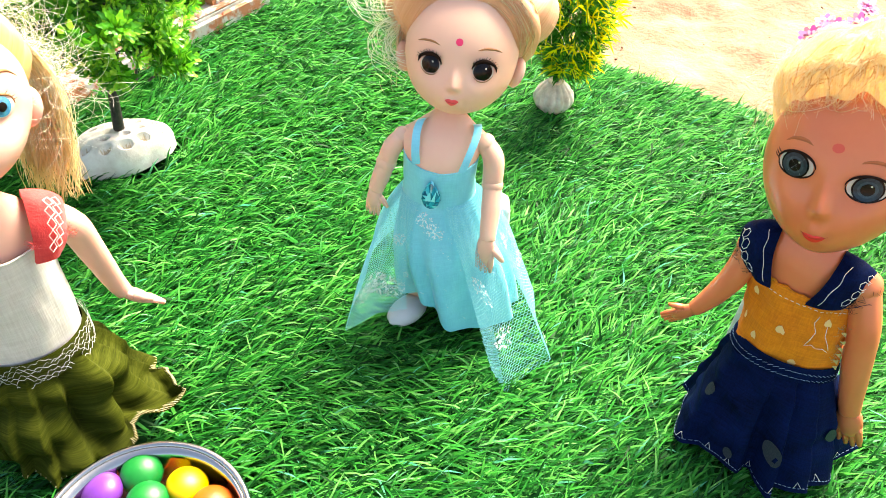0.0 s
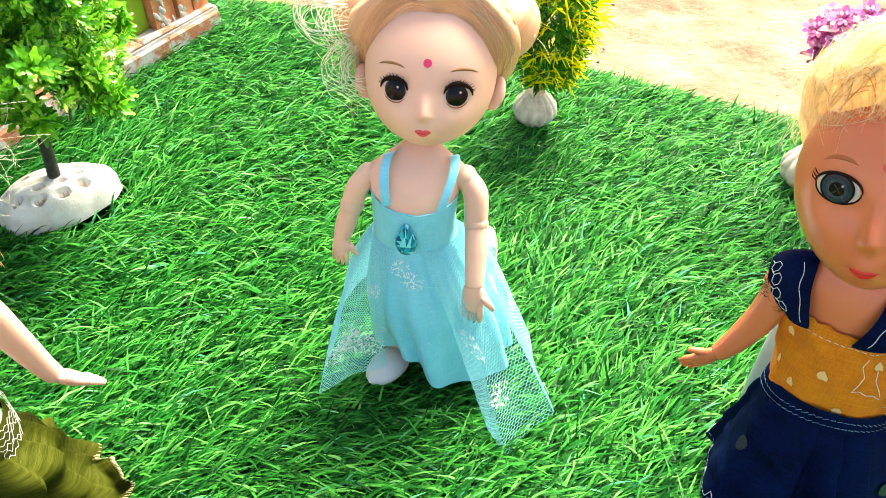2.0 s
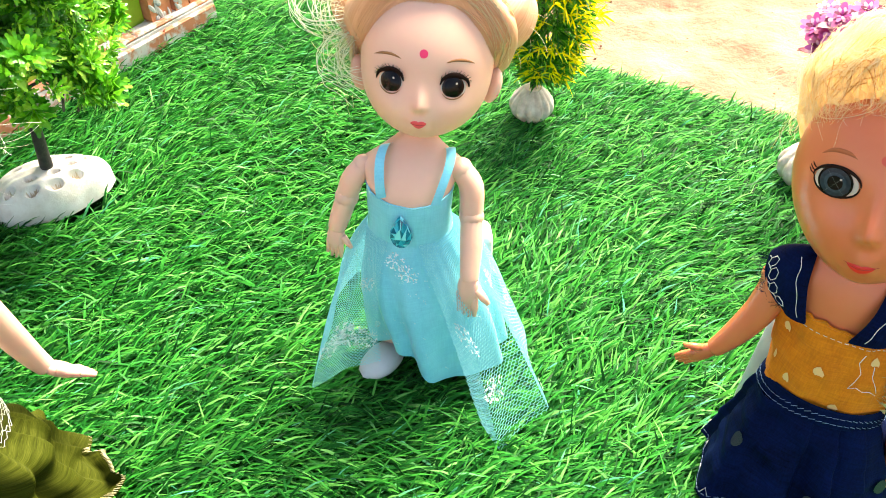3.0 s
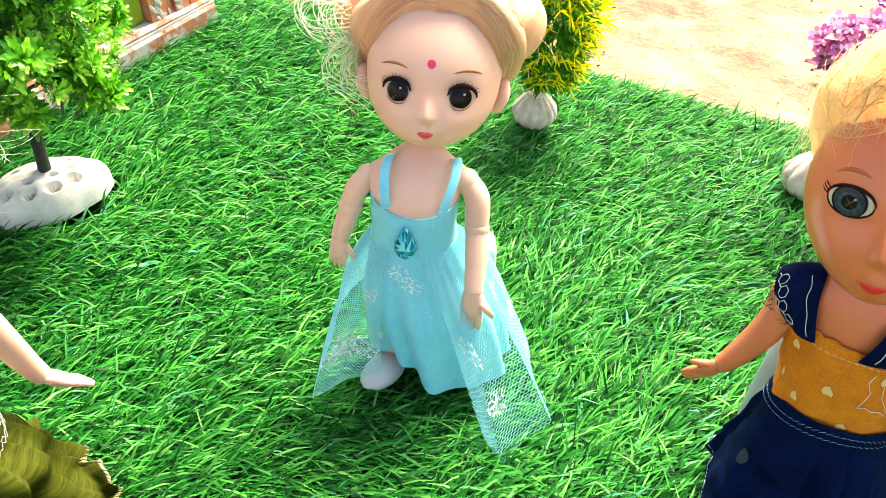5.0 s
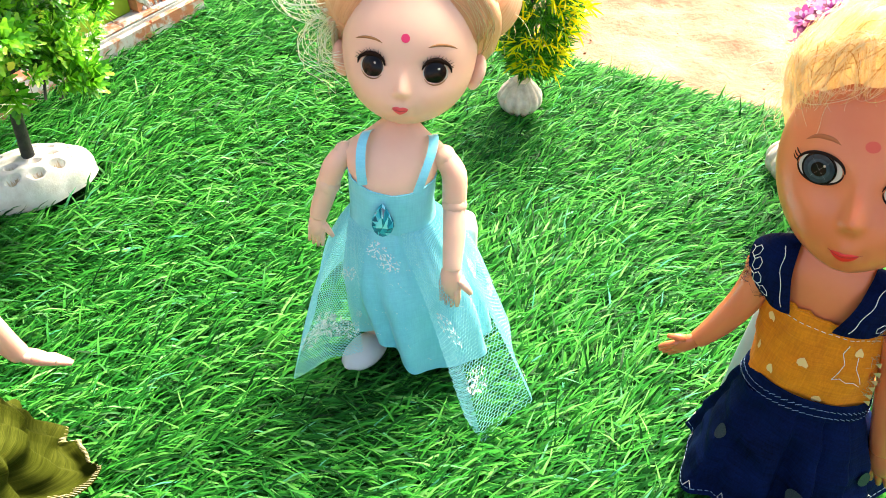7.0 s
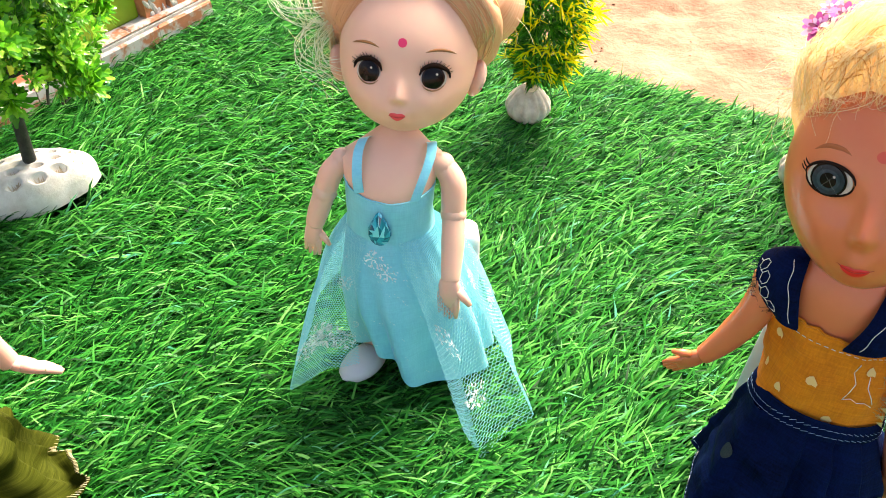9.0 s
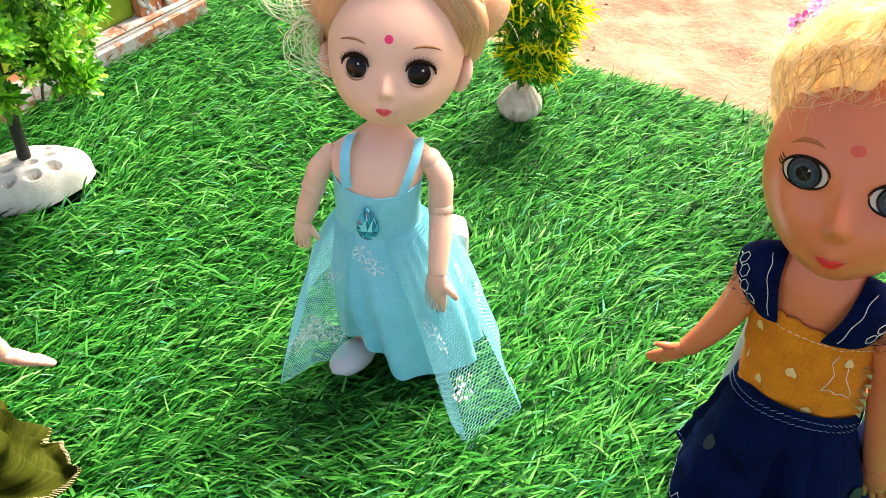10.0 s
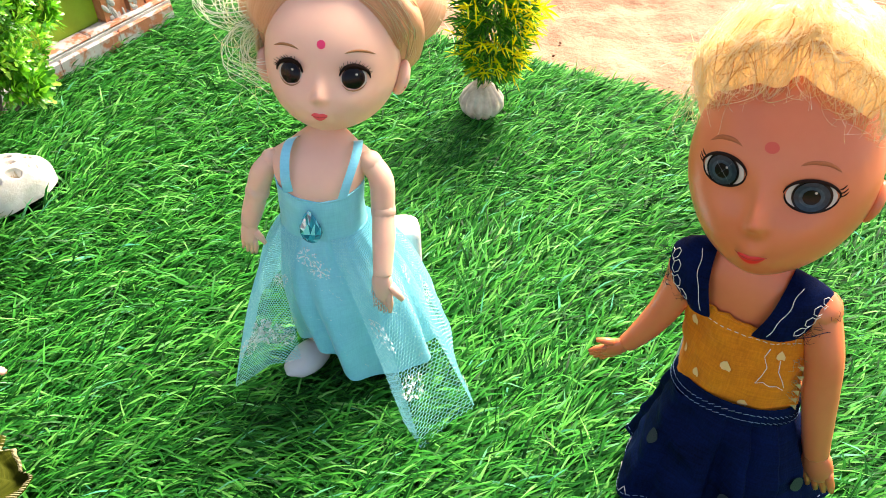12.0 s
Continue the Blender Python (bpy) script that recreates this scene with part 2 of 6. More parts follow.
# ---------------------------------------------------------------- mesh tools
class Shape:
    """Gathers vertices and faces, with a material for each face, into one mesh."""

    def __init__(self):
        self.v, self.f, self.m, self.mats, self.uv = [], [], [], [], {}

    seed = 0.0

    def slot(self, material):
        if material not in self.mats:
            self.mats.append(material)
        return self.mats.index(material)

    def grid(self, fn, nu, nv, material, close_u=False, pick=None):
        """fn(i, j) gives a point; rows of nu points, nv rows. pick(i, j) may name another material or drop the face."""
        s, o = self.slot(material), len(self.v)
        for j in range(nv):
            for i in range(nu):
                self.uv[len(self.v)] = (i / nu + self.seed, j / nv)
                self.v.append(tuple(fn(i, j)))
        self.seed = (self.seed + 0.377) % 7
        for j in range(nv - 1):
            for i in range(nu if close_u else nu - 1):
                k = (i + 1) % nu
                q = s
                if pick:
                    r = pick(i, j)
                    if r is None:
                        continue
                    q = self.slot(r)
                self.f.append((o + j * nu + i, o + j * nu + k, o + (j + 1) * nu + k, o + (j + 1) * nu + i))
                self.m.append(q)

    def poly(self, pts, material):
        o = len(self.v)
        self.v += [tuple(p) for p in pts]
        self.f.append(tuple(range(o, o + len(pts))))
        self.m.append(self.slot(material))

    def rings(self, rings, material, cap0=False, cap1=False):
        n = len(rings[0])
        o = len(self.v)
        self.grid(lambda i, j: rings[j][i], n, len(rings), material, True)
        s = self.slot(material)
        if cap0:
            self.f.append(tuple(range(o + n - 1, o - 1, -1)))
            self.m.append(s)
        if cap1:
            e = o + n * (len(rings) - 1)
            self.f.append(tuple(range(e, e + n)))
            self.m.append(s)

    def tube(self, pts, radii, material, n=10, flat=1.0, caps=True):
        pts = [Vector(p) for p in pts]
        if not hasattr(radii, "__len__"):
            radii = [radii] * len(pts)
        up, out = None, []
        for k, p in enumerate(pts):
            d = (pts[min(k + 1, len(pts) - 1)] - pts[max(k - 1, 0)]).normalized()
            if up is None:
                up = d.orthogonal().normalized()
            up = (up - d * up.dot(d)).normalized()
            side = d.cross(up)
            out.append([p + radii[k] * (math.cos(2 * math.pi * q / n) * up * flat + math.sin(2 * math.pi * q / n) * side) for q in range(n)])
        self.rings(out, material, caps, caps)

    def ball(self, m, r, material, n=16, k=10):
        """A sphere under the matrix m, with radii r."""
        self.grid(lambda i, j: m @ Vector((r[0] * math.sin(math.pi * j / (k - 1)) * math.cos(2 * math.pi * i / n),
                                           r[1] * math.sin(math.pi * j / (k - 1)) * math.sin(2 * math.pi * i / n),
                                           r[2] * math.cos(math.pi * j / (k - 1)))), n, k, material, True)

    def mesh(self, name, smooth=True):
        me = bpy.data.meshes.new(name)
        me.from_pydata(self.v, [], self.f)
        for q in self.mats:
            me.materials.append(q)
        lay = me.uv_layers.new(name="strands")
        idx = np.empty(len(me.loops), np.int32)
        me.loops.foreach_get("vertex_index", idx)
        table = np.array([self.uv.get(k, (0.0, 0.0)) for k in range(len(self.v))], np.float32)
        lay.data.foreach_set("uv", table[idx].ravel())
        me.polygons.foreach_set("material_index", self.m)
        me.polygons.foreach_set("use_smooth", [smooth] * len(self.f))
        me.update()
        return me

    def make(self, name, parent=None, label="", smooth=True):
        ob = new(name, self.mesh(name, smooth))
        if parent:
            ob.parent = parent
        if label:
            ob["label"] = label
        return ob


def empty(name, place, label, category, group=""):
    ob = new(name)
    ob.empty_display_size = 0.01
    ob.location = place
    return tagged(ob, label, category, group)


def smooth_path(pts, per=6):
    """Catmull-Rom through the points."""
    pts = [Vector(p) for p in pts]
    out = []
    for k in range(len(pts) - 1):
        a, b, c, d = pts[max(k - 1, 0)], pts[k], pts[k + 1], pts[min(k + 2, len(pts) - 1)]
        for q in range(per):
            t = q / per
            out.append(0.5 * (2 * b + (c - a) * t + (2 * a - 5 * b + 4 * c - d) * t * t + (3 * b - a - 3 * c + d) * t**3))
    return out + [pts[-1]]


def bell(x, s):
    return math.exp(-0.5 * (x / s) ** 2)


def step(a, b, x):
    t = min(1, max(0, (x - a) / (b - a)))
    return t * t * (3 - 2 * t)


# ---------------------------------------------------------------- ground
def carpet_edge(x):
    pts = [(-0.6, 0.33), (-0.15, 0.266), (-0.064, 0.254), (0.078, 0.197), (0.17, 0.160), (0.6, 0.0)]
    for (x0, y0), (x1, y1) in zip(pts, pts[1:]):
        if x <= x1:
            return y0 + (y1 - y0) * (x - x0) / (x1 - x0)
    return 0.0


def ground():
    """Sandy soil in one sheet out to the horizon, fine near the carpet."""
    n = 260
    s = Shape()

    def at(i, j):
        u, v = i / (n - 1) * 2 - 1, j / (n - 1) * 2 - 1
        x, y = 0.45 * u + 400 * u**9, 0.3 + 0.45 * v + 400 * v**9
        p = Vector((x, y, 0))
        near = 1 if abs(u) < 0.9 and abs(v) < 0.9 else 0
        z = -0.0125 + near * step(0, 0.02, y - carpet_edge(x)) * (0.0035 * noise.noise(p * 28) + 0.0022 * noise.noise(p * 75) + 0.001 * noise.noise(p * 190))
        return (x, y, z)

    s.grid(at, n, n, SAND)
    return tagged(s.make("ground"), "dry sandy orange soil, lightly trodden", "ground", kind="structure")


def crumbs():
    """Dark clods and chips scattered on the soil."""
    rng = random.Random(77)
    s = Shape()
    for _ in range(130):
        x = rng.uniform(-0.12, 0.32)
        y = carpet_edge(x) + 0.006 + abs(rng.gauss(0, 0.13))
        r = 0.0003 + 0.0007 * rng.random() ** 3
        s.ball(pose(x, y, -0.0115 + 0.4 * r, rng.uniform(0, 60), rng.uniform(0, 60), rng.uniform(0, 180)), (r * rng.uniform(0.8, 2.0), r, r * 0.7), CLOD, 6, 5)
    return tagged(s.make("soil_crumbs", smooth=False), "dark brown crumbs scattered on the sandy soil", "soil crumbs", kind="stuff")


def carpet():
    """The backing of the turf, a thin slab with a torn far edge."""
    s = Shape()
    xs = [-0.45 + 0.9 * k / 90 for k in range(91)]
    far = [carpet_edge(x) + 0.0015 * noise.noise((x * 160, 0, 0)) for x in xs]
    for z, flip in ((-0.0085, False), (-0.0122, True)):
        s.grid(lambda i, j: (xs[i], -0.45 + (far[i] + 0.45) * j, z), 91, 2, BACKING)
    s.grid(lambda i, j: (xs[i], far[i], -0.0122 + 0.0037 * j), 91, 2, BACKING)
    return tagged(s.make("turf_backing", smooth=False), "dark green backing of artificial turf", "carpet", kind="structure")


def turf():
    """Artificial grass: leaning plastic blades, thick where the camera looks."""
    rng = np.random.default_rng(4)
    n = 185000
    x = rng.uniform(-0.30, 0.30, n)
    y = rng.uniform(-0.15, 0.285, n)
    # thinner towards the near and outer parts of the carpet
    x2, y2 = rng.uniform(-0.45, 0.45, 80000), rng.uniform(-0.45, 0.33, 80000)
    out = (np.abs(x2) > 0.30) | (y2 < -0.15)
    x, y = np.concatenate([x, x2[out]]), np.concatenate([y, y2[out]])
    edge = np.interp(x, [-0.6, -0.15, -0.064, 0.078, 0.17, 0.6], [0.33, 0.266, 0.254, 0.197, 0.160, 0.0])
    ok = y < edge + 0.001
    # no blades under what stands on the turf
    for cx, cy, r in ((-0.0700, -0.1180, 0.021), (0.0362, 0.1470, 0.0085), (0.1530, 0.1080, 0.0095), (-0.1590, 0.0660, 0.0150), (-0.1680, 0.0600, 0.0110), (-0.1500, 0.0730, 0.0110), (0.006, 0.0, 0.010), (0.1185, -0.0385, 0.020), (-0.1145, -0.0735, 0.020)):
        ok &= (x - cx) ** 2 + (y - cy) ** 2 > r * r
    x, y = x[ok], y[ok]
    n = len(x)
    swirl = np.array([noise.noise((a * 9, b * 9, 3.0)) * 1.3 + noise.noise((a * 40, b * 40, 7.0)) * 0.9 for a, b in zip(x, y)])
    th = radians(25) + 0.65 * swirl + rng.normal(0, 0.45, n)
    flip = rng.random(n) < 0.10
    th[flip] += math.pi
    length = rng.uniform(0.009, 0.0195, n)
    lean = rng.uniform(0.65, 1.3, n)
    width = rng.uniform(0.00028, 0.00062, n)
    # blades at the cut edge stop short of the soil
    length = np.where(y > edge[ok] - 0.014, np.minimum(length, rng.uniform(0.0055, 0.0100, n)), length)
    room = edge[ok] + rng.uniform(-0.001, 0.004, n) - y
    reach = np.sin(th) * lean * 0.87
    length = np.where(reach > 0.05, np.minimum(length, np.maximum(0.0055, room / np.maximum(reach, 0.05))), length)
    d = np.stack([np.cos(th), np.sin(th), 0 * th], 1)
    side = np.stack([-np.sin(th), np.cos(th), rng.normal(0, 0.35, n)], 1)
    base = np.stack([x, y, np.full(n, -0.0088)], 1)
    up = np.array([0, 0, 1.0])
    verts = np.empty((n, 7, 3), np.float32)
    curl = rng.normal(0, 0.18, n)[:, None]
    for k, (q, w) in enumerate(((0.0, 1.0), (0.42, 1.0), (0.78, 0.72))):
        rise = (length * (q - 0.42 * lean * q * q))[:, None]
        run = (length * lean * (0.25 * q + 0.62 * q * q))[:, None]
        c = base + d * run + up * rise * 0.95 + side * curl * (length * q * q)[:, None]
        verts[:, 2 * k] = c - side * (width * w)[:, None]
        verts[:, 2 * k + 1] = c + side * (width * w)[:, None]
    verts[:, 6] = base + d * (length * lean * 0.87)[:, None] + up * (length * (1 - 0.46 * lean))[:, None] * 0.95 + side * curl * length[:, None]
    quads = np.array([[0, 1, 3, 2], [2, 3, 5, 4]])
    o = (np.arange(n) * 7)[:, None]
    loops = np.concatenate([(o + quads[0]), (o + quads[1]), (o + np.array([4, 5, 6]))], 1).ravel()
    me = bpy.data.meshes.new("turf_grass")
    me.vertices.add(n * 7)
    me.vertices.foreach_set("co", verts.ravel())
    me.loops.add(len(loops))
    me.loops.foreach_set("vertex_index", loops.astype(np.int32))
    me.polygons.add(n * 3)
    starts = (np.arange(n) * 11)[:, None] + np.array([0, 4, 8])
    me.polygons.foreach_set("loop_start", starts.ravel().astype(np.int32))
    me.materials.append(GRASS)
    me.update(calc_edges=True)
    me.validate()
    return tagged(new("artificial_grass", me), "bright green plastic artificial grass with leaning blades", "grass", kind="stuff")


ground()
crumbs()
carpet()
turf()

# ---------------------------------------------------------------- dolls
class Head:
    """A vinyl head about its own centre, looking along -y; taper narrows the jaw."""

    def __init__(self, s, m, skin, jaw=0.40, nose=1.0, cheek=1.0, wide=1.0, low=0.0218, full=3.4, bridge=1.0, slim=1.0):
        self.s, self.m, self.skin, self.jaw, self.nose, self.cheek, self.wide, self.low, self.full, self.bridge, self.slim = s, m, skin, jaw, nose, cheek, wide, low, full, bridge, slim

    def half(self, z):
        top, low = 0.0250, self.low
        if z >= 0:
            c = math.sqrt(max(0.0, 1 - (z / top) ** 2))
            return 0.0205 * self.wide * c**0.86, 0.0195 * c**0.80, 0.0215 * c**0.9
        t = min(1.0, -z / low)
        w = 0.0205 * self.wide * (1 - self.jaw * t**1.6) * (1 - t**self.full) ** 0.5
        return w, 0.0195 * (1 - t**5.5) ** 0.5, 0.0215 * (1 - t * t) ** 0.45

    def relief(self, x, z):
        z = z if z > -0.009 else -0.009 + (z + 0.009) * 0.0128 / (self.low - 0.009)
        tip = z + 0.0092
        r = 0.0031 * self.nose * bell(x, 0.00150 * self.slim) * bell(tip, 0.0011 if tip < 0 else 0.0030)
        r += 0.0013 * self.bridge * bell(x, 0.0014) * bell(z + 0.0042, 0.0042)
        r += 0.0010 * bell(x, 0.0032) * bell(z + 0.0152, 0.0020) - 0.0006 * bell(x, 0.0028) * bell(z + 0.0182, 0.0009)
        r += 0.0013 * bell(x, 0.0042) * bell(z + 0.0206, 0.0022) - 0.0003 * bell(x, 0.0006) * bell(z + 0.0122, 0.0011)
        for e in (-1, 1):
            r += 0.0006 * self.nose * bell(x - e * 0.0017, 0.0008) * bell(z + 0.0099, 0.0009)
            r += 0.0013 * self.cheek * bell(x - e * 0.0100, 0.0045) * bell(z + 0.0115, 0.0048)
            r -= 0.0013 * bell(x - e * 0.0092, 0.0040) * bell(z + 0.003, 0.0032)
            r -= 0.0005 * bell(x - e * 0.0038, 0.0008) * bell(z + 0.0150, 0.0010)
        return r

    def front(self, x, z):
        w, d, _ = self.half(z)
        h = min(1.0, abs(x) / max(w, 1e-6))
        return -d * math.sqrt(1 - h**2.2) - self.relief(x, z) * (1 - h**4)

    def skull(self, n=200, k=130):
        def at(i, j):
            p = math.pi * (j / (k - 1) - 0.5)
            a = 2 * math.pi * i / n
            z = math.sin(p) * (0.0250 if p > 0 else self.low)
            w, d, b = self.half(z)
            x = w * math.sin(a)
            if math.cos(a) > 0:
                y = -d * abs(math.cos(a)) ** 0.92 - self.relief(x, z) * math.cos(a) ** 1.5
            else:
                y = b * abs(math.cos(a)) ** 0.92
            return self.m @ Vector((x, y, z))

        self.s.grid(at, n, k, self.skin, True)

    def on(self, x, z, lift=0.0):
        return self.m @ Vector((x, self.front(x, z) - lift, z))

    def disc(self, x, z, rx, rz, lift, dome, material, n=24, k=5, lean=0.0, hole=0.0):
        """A round or oval patch on the face; dome swells its middle."""
        base = self.front(x, z)
        slope = (self.front(x + 0.002, z) - self.front(x - 0.002, z)) / 0.004
        slope_z = (self.front(x, z + 0.002) - self.front(x, z - 0.002)) / 0.004

        def at(i, j):
            r = hole + (1 - hole) * j / (k - 1)
            a = 2 * math.pi * i / n
            u, v = rx * r * math.cos(a), rz * r * math.sin(a)
            u, v = u * math.cos(lean) - v * math.sin(lean), u * math.sin(lean) + v * math.cos(lean)
            y = base + slope * u * 0.9 + slope_z * v * 0.5 if dome else self.front(x + u, z + v)
            return self.m @ Vector((x + u, y - lift - dome * (1 - r * r), z + v))

        self.s.grid(at, n, k, material, True)

    def stroke(self, pts, r, material, lift=0.0, taper=True):
        """A painted or moulded line along points (x, z) of the face."""
        pts = smooth_path([(x, 0, z) for x, z in pts], 5)
        k = len(pts)
        rad = [r * (0.25 + 0.75 * math.sin(math.pi * min(1, (q + 0.5) / k)) if taper else 1) for q in range(k)]
        self.s.tube([self.on(p.x, p.z, lift) for p in pts], rad, material, 6)

    def lips(self, z0, w, up, low, material):
        def at(i, j):
            u = i / 16 * 2 - 1
            t = j / 6
            top = up * (1 - u * u) ** 0.85 * (1 - 0.16 * bell(u, 0.16))
            bot = -low * (1 - u * u) ** 0.8
            z = z0 + bot + (top - bot) * t + 0.0006 * abs(u)
            return self.on(w * u, z, 0.00012 + 0.0004 * (1 - u * u) * abs(2 * t - 1) ** 0.5 * (1 - abs(2 * t - 1) ** 6))

        self.s.grid(at, 17, 7, material)

    def ear(self, e):
        m = self.m @ pose(e * 0.0208, 0.0015, -0.0056, 0, e * 14, e * 32)
        self.s.ball(m, (0.0021, 0.0042, 0.0056), self.skin, 16, 11)
        m = self.m @ pose(e * 0.0220, 0.0002, -0.0056, 0, e * 14, e * 32)
        self.s.ball(m, (0.0016, 0.0020, 0.0030), self.skin, 12, 7)

    def lashes(self, e, x, z, rx, rz, count, length, r, low=False):
        for q in range(count):
            a = radians(20 + 130 * q / (count - 1))
            px, pz = x + e * -rx * math.cos(a) * -1, z + rz * math.sin(a) * (-1 if low else 1)
            out = Vector((e * math.cos(a) * 0.9 + e * 0.35, -0.75, (math.sin(a) * 0.8 + 0.15) * (-0.6 if low else 1))).normalized()
            p = Vector((px, self.front(px, pz) - 0.0004, pz))
            length_q = length * (0.78 + 0.30 * math.sin(q * 2.7))
            bend = Vector((e * 0.2 + 0.12 * math.sin(q * 1.9), 0, 0.35))
            self.s.tube([self.m @ (p + out * length_q * t + bend * length_q * t * t * 0.5) for t in (0, 0.5, 1)], [r, r * 0.8, r * 0.2], LASH, 4)

    def cap(self, line, material, puff=0.0016, ridges=26, n=96, k=26, lift=None, sideways=False):
        """Hair drawn back over the skull from a hairline: line(a) is its height angle, by the turn from the face."""
        def at(i, j):
            a = 2 * math.pi * i / n
            low = line(a)
            t = j / (k - 1)
            p = low + (math.pi / 2 - low) * t
            z = math.sin(p) * (0.0250 if p > 0 else self.low)
            w, d, b = self.half(z)
            x, y = w * math.sin(a), -d * math.cos(a) if math.cos(a) > 0 else -b * math.cos(a)
            v = Vector((x, y, z))
            if sideways:
                # strands drawn from a parting down to both ears
                run = t * 1.0 + 0.10 * abs((a + 2.7) % (2 * math.pi) - math.pi)
                groove = 0.5 + 0.5 * math.sin(ridges * 1.6 * run + 3 * noise.noise((math.cos(a) * 1.5, math.sin(a) * 1.5, 2 * t)))
                fine = noise.noise((run * 46, math.cos(a) * 1.2, math.sin(a) * 1.2))
            else:
                groove = 0.5 + 0.5 * math.sin(ridges * a + 3 * noise.noise((a * 3, t * 2, 0)))
                fine = noise.noise((a * 40, t * 1.5, 5))
            swell = -0.0005 + (puff + 0.0005) * step(-0.02, 0.16, t) + (0.0007 * groove + 0.0005 * fine) * step(0, 0.1, t)
            if lift:
                swell += lift(a, t) * step(0.0, 0.2, t)
            return self.m @ (v + v.normalized() * swell)

        first = len(self.s.v)
        self.s.grid(at, n, k, material, True)
        if sideways:
            for j in range(k):
                for i in range(n):
                    a = 2 * math.pi * i / n
                    self.s.uv[first + j * n + i] = (j / k + 0.10 * abs((a + 2.7) % (2 * math.pi) - math.pi), 0.5 * math.cos(a / 2))

    def lock(self, pts, r, material, n=8, per=6, local=True):
        """A lock of hair: a tapering, slightly flattened tube through local points."""
        pts = smooth_path([(self.m @ Vector(p)) if local else Vector(p) for p in pts], per)
        k = len(pts)
        self.s.tube(pts, [r * (0.35 + 0.65 * math.sin(math.pi * (0.12 + 0.8 * q / k)) ** 0.6) for q in range(k)], material, n, 0.7)

    def wisps(self, starts, rng, count, spread, length, r, material, drop=0.3, curl=(30, 170)):
        """Loose single hairs that curl away from the given local points, each with its way out."""
        for _ in range(count):
            p0, way = starts[rng.randrange(len(starts))]
            p = Vector(p0) + Vector([rng.gauss(0, 0.0016) for _ in range(3)])
            d = (Vector(way) + Vector([rng.gauss(0, spread) for _ in range(3)])).normalized()
            turn = Vector([rng.gauss(0, 1) for _ in range(3)]).normalized() * rng.uniform(*curl)
            pts, ln = [], length * rng.uniform(0.4, 1.25)
            for _ in range(14):
                pts.append(self.m @ p)
                p = p + d * ln / 13
                d = (d + d.cross(turn) * ln / 13 + Vector((0, 0, -drop / 14))).normalized()
            self.s.tube(pts, r, material, 3, caps=False)


def arm(s, pts, radii, skin, tip_dir, palm=0.0042, fingers=4, spread=0.55, thumb=1, n=12):
    """A moulded arm: smooth tapering limb, flat palm, and fingers along tip_dir."""
    path = smooth_path(pts, 5)
    k = len(path)
    rad = [float(np.interp(q / (k - 1), np.linspace(0, 1, len(radii)), radii)) for q in range(k)]
    s.tube(path, rad, skin, n)
    s.ball(Matrix.Translation(path[0]), (rad[0] * 1.12,) * 3, skin, 12, 8)
    d = Vector(tip_dir).normalized()
    w = path[-1]
    side = d.cross(Vector((0.35, 0.8, 0.5))).normalized()
    flat = side.cross(d)
    q = Matrix((side, flat, d)).transposed().to_4x4()
    s.ball(Matrix.Translation(w + d * palm * 0.7) @ q, (palm * 0.72, palm * 0.42, palm * 1.15), skin, 14, 9)
    for f in range(fingers):
        u = (f / (fingers - 1) - 0.5) * 2
        b = w + d * palm * 1.35 + side * palm * 0.48 * u
        e = b + (d + side * spread * 0.45 * u + flat * 0.12).normalized() * palm * (1.35 - 0.25 * abs(u))
        s.tube([b - d * palm * 0.4, b, (b + e) / 2 + flat * palm * 0.06, e], [palm * 0.23, palm * 0.24, palm * 0.21, palm * 0.12], skin, 7)
    b = w + d * palm * 0.5 + side * thumb * palm * 0.55
    e = b + (d * 0.8 + side * thumb * 0.75 + flat * 0.2).normalized() * palm * 1.15
    s.tube([b, (b + e) / 2, e], [palm * 0.28, palm * 0.25, palm * 0.14], skin, 7)


def oval(c, rx, ry, yaw, n=40, tilt=0.0, wave=0.0, waves=7, ph=0.0):
    """A ring of points: an oval about c, turned by yaw degrees; tilt raises its right side."""
    q = radians(yaw)
    out = []
    for k in range(n):
        a = 2 * math.pi * k / n
        w = 1 + wave * math.sin(waves * a + ph) + wave * 0.5 * math.sin((waves * 2 + 1) * a + 2 * ph)
        x, y = rx * w * math.cos(a), ry * w * math.sin(a)
        out.append(Vector((c[0] + x * math.cos(q) - y * math.sin(q), c[1] + x * math.sin(q) + y * math.cos(q), c[2] + tilt * math.cos(a))))
    return out


def blend_rings(a, b, t):
    return [p.lerp(q, t) for p, q in zip(a, b)]


def stitch(s, pts, r, material):
    s.tube(pts, r, material, 4)


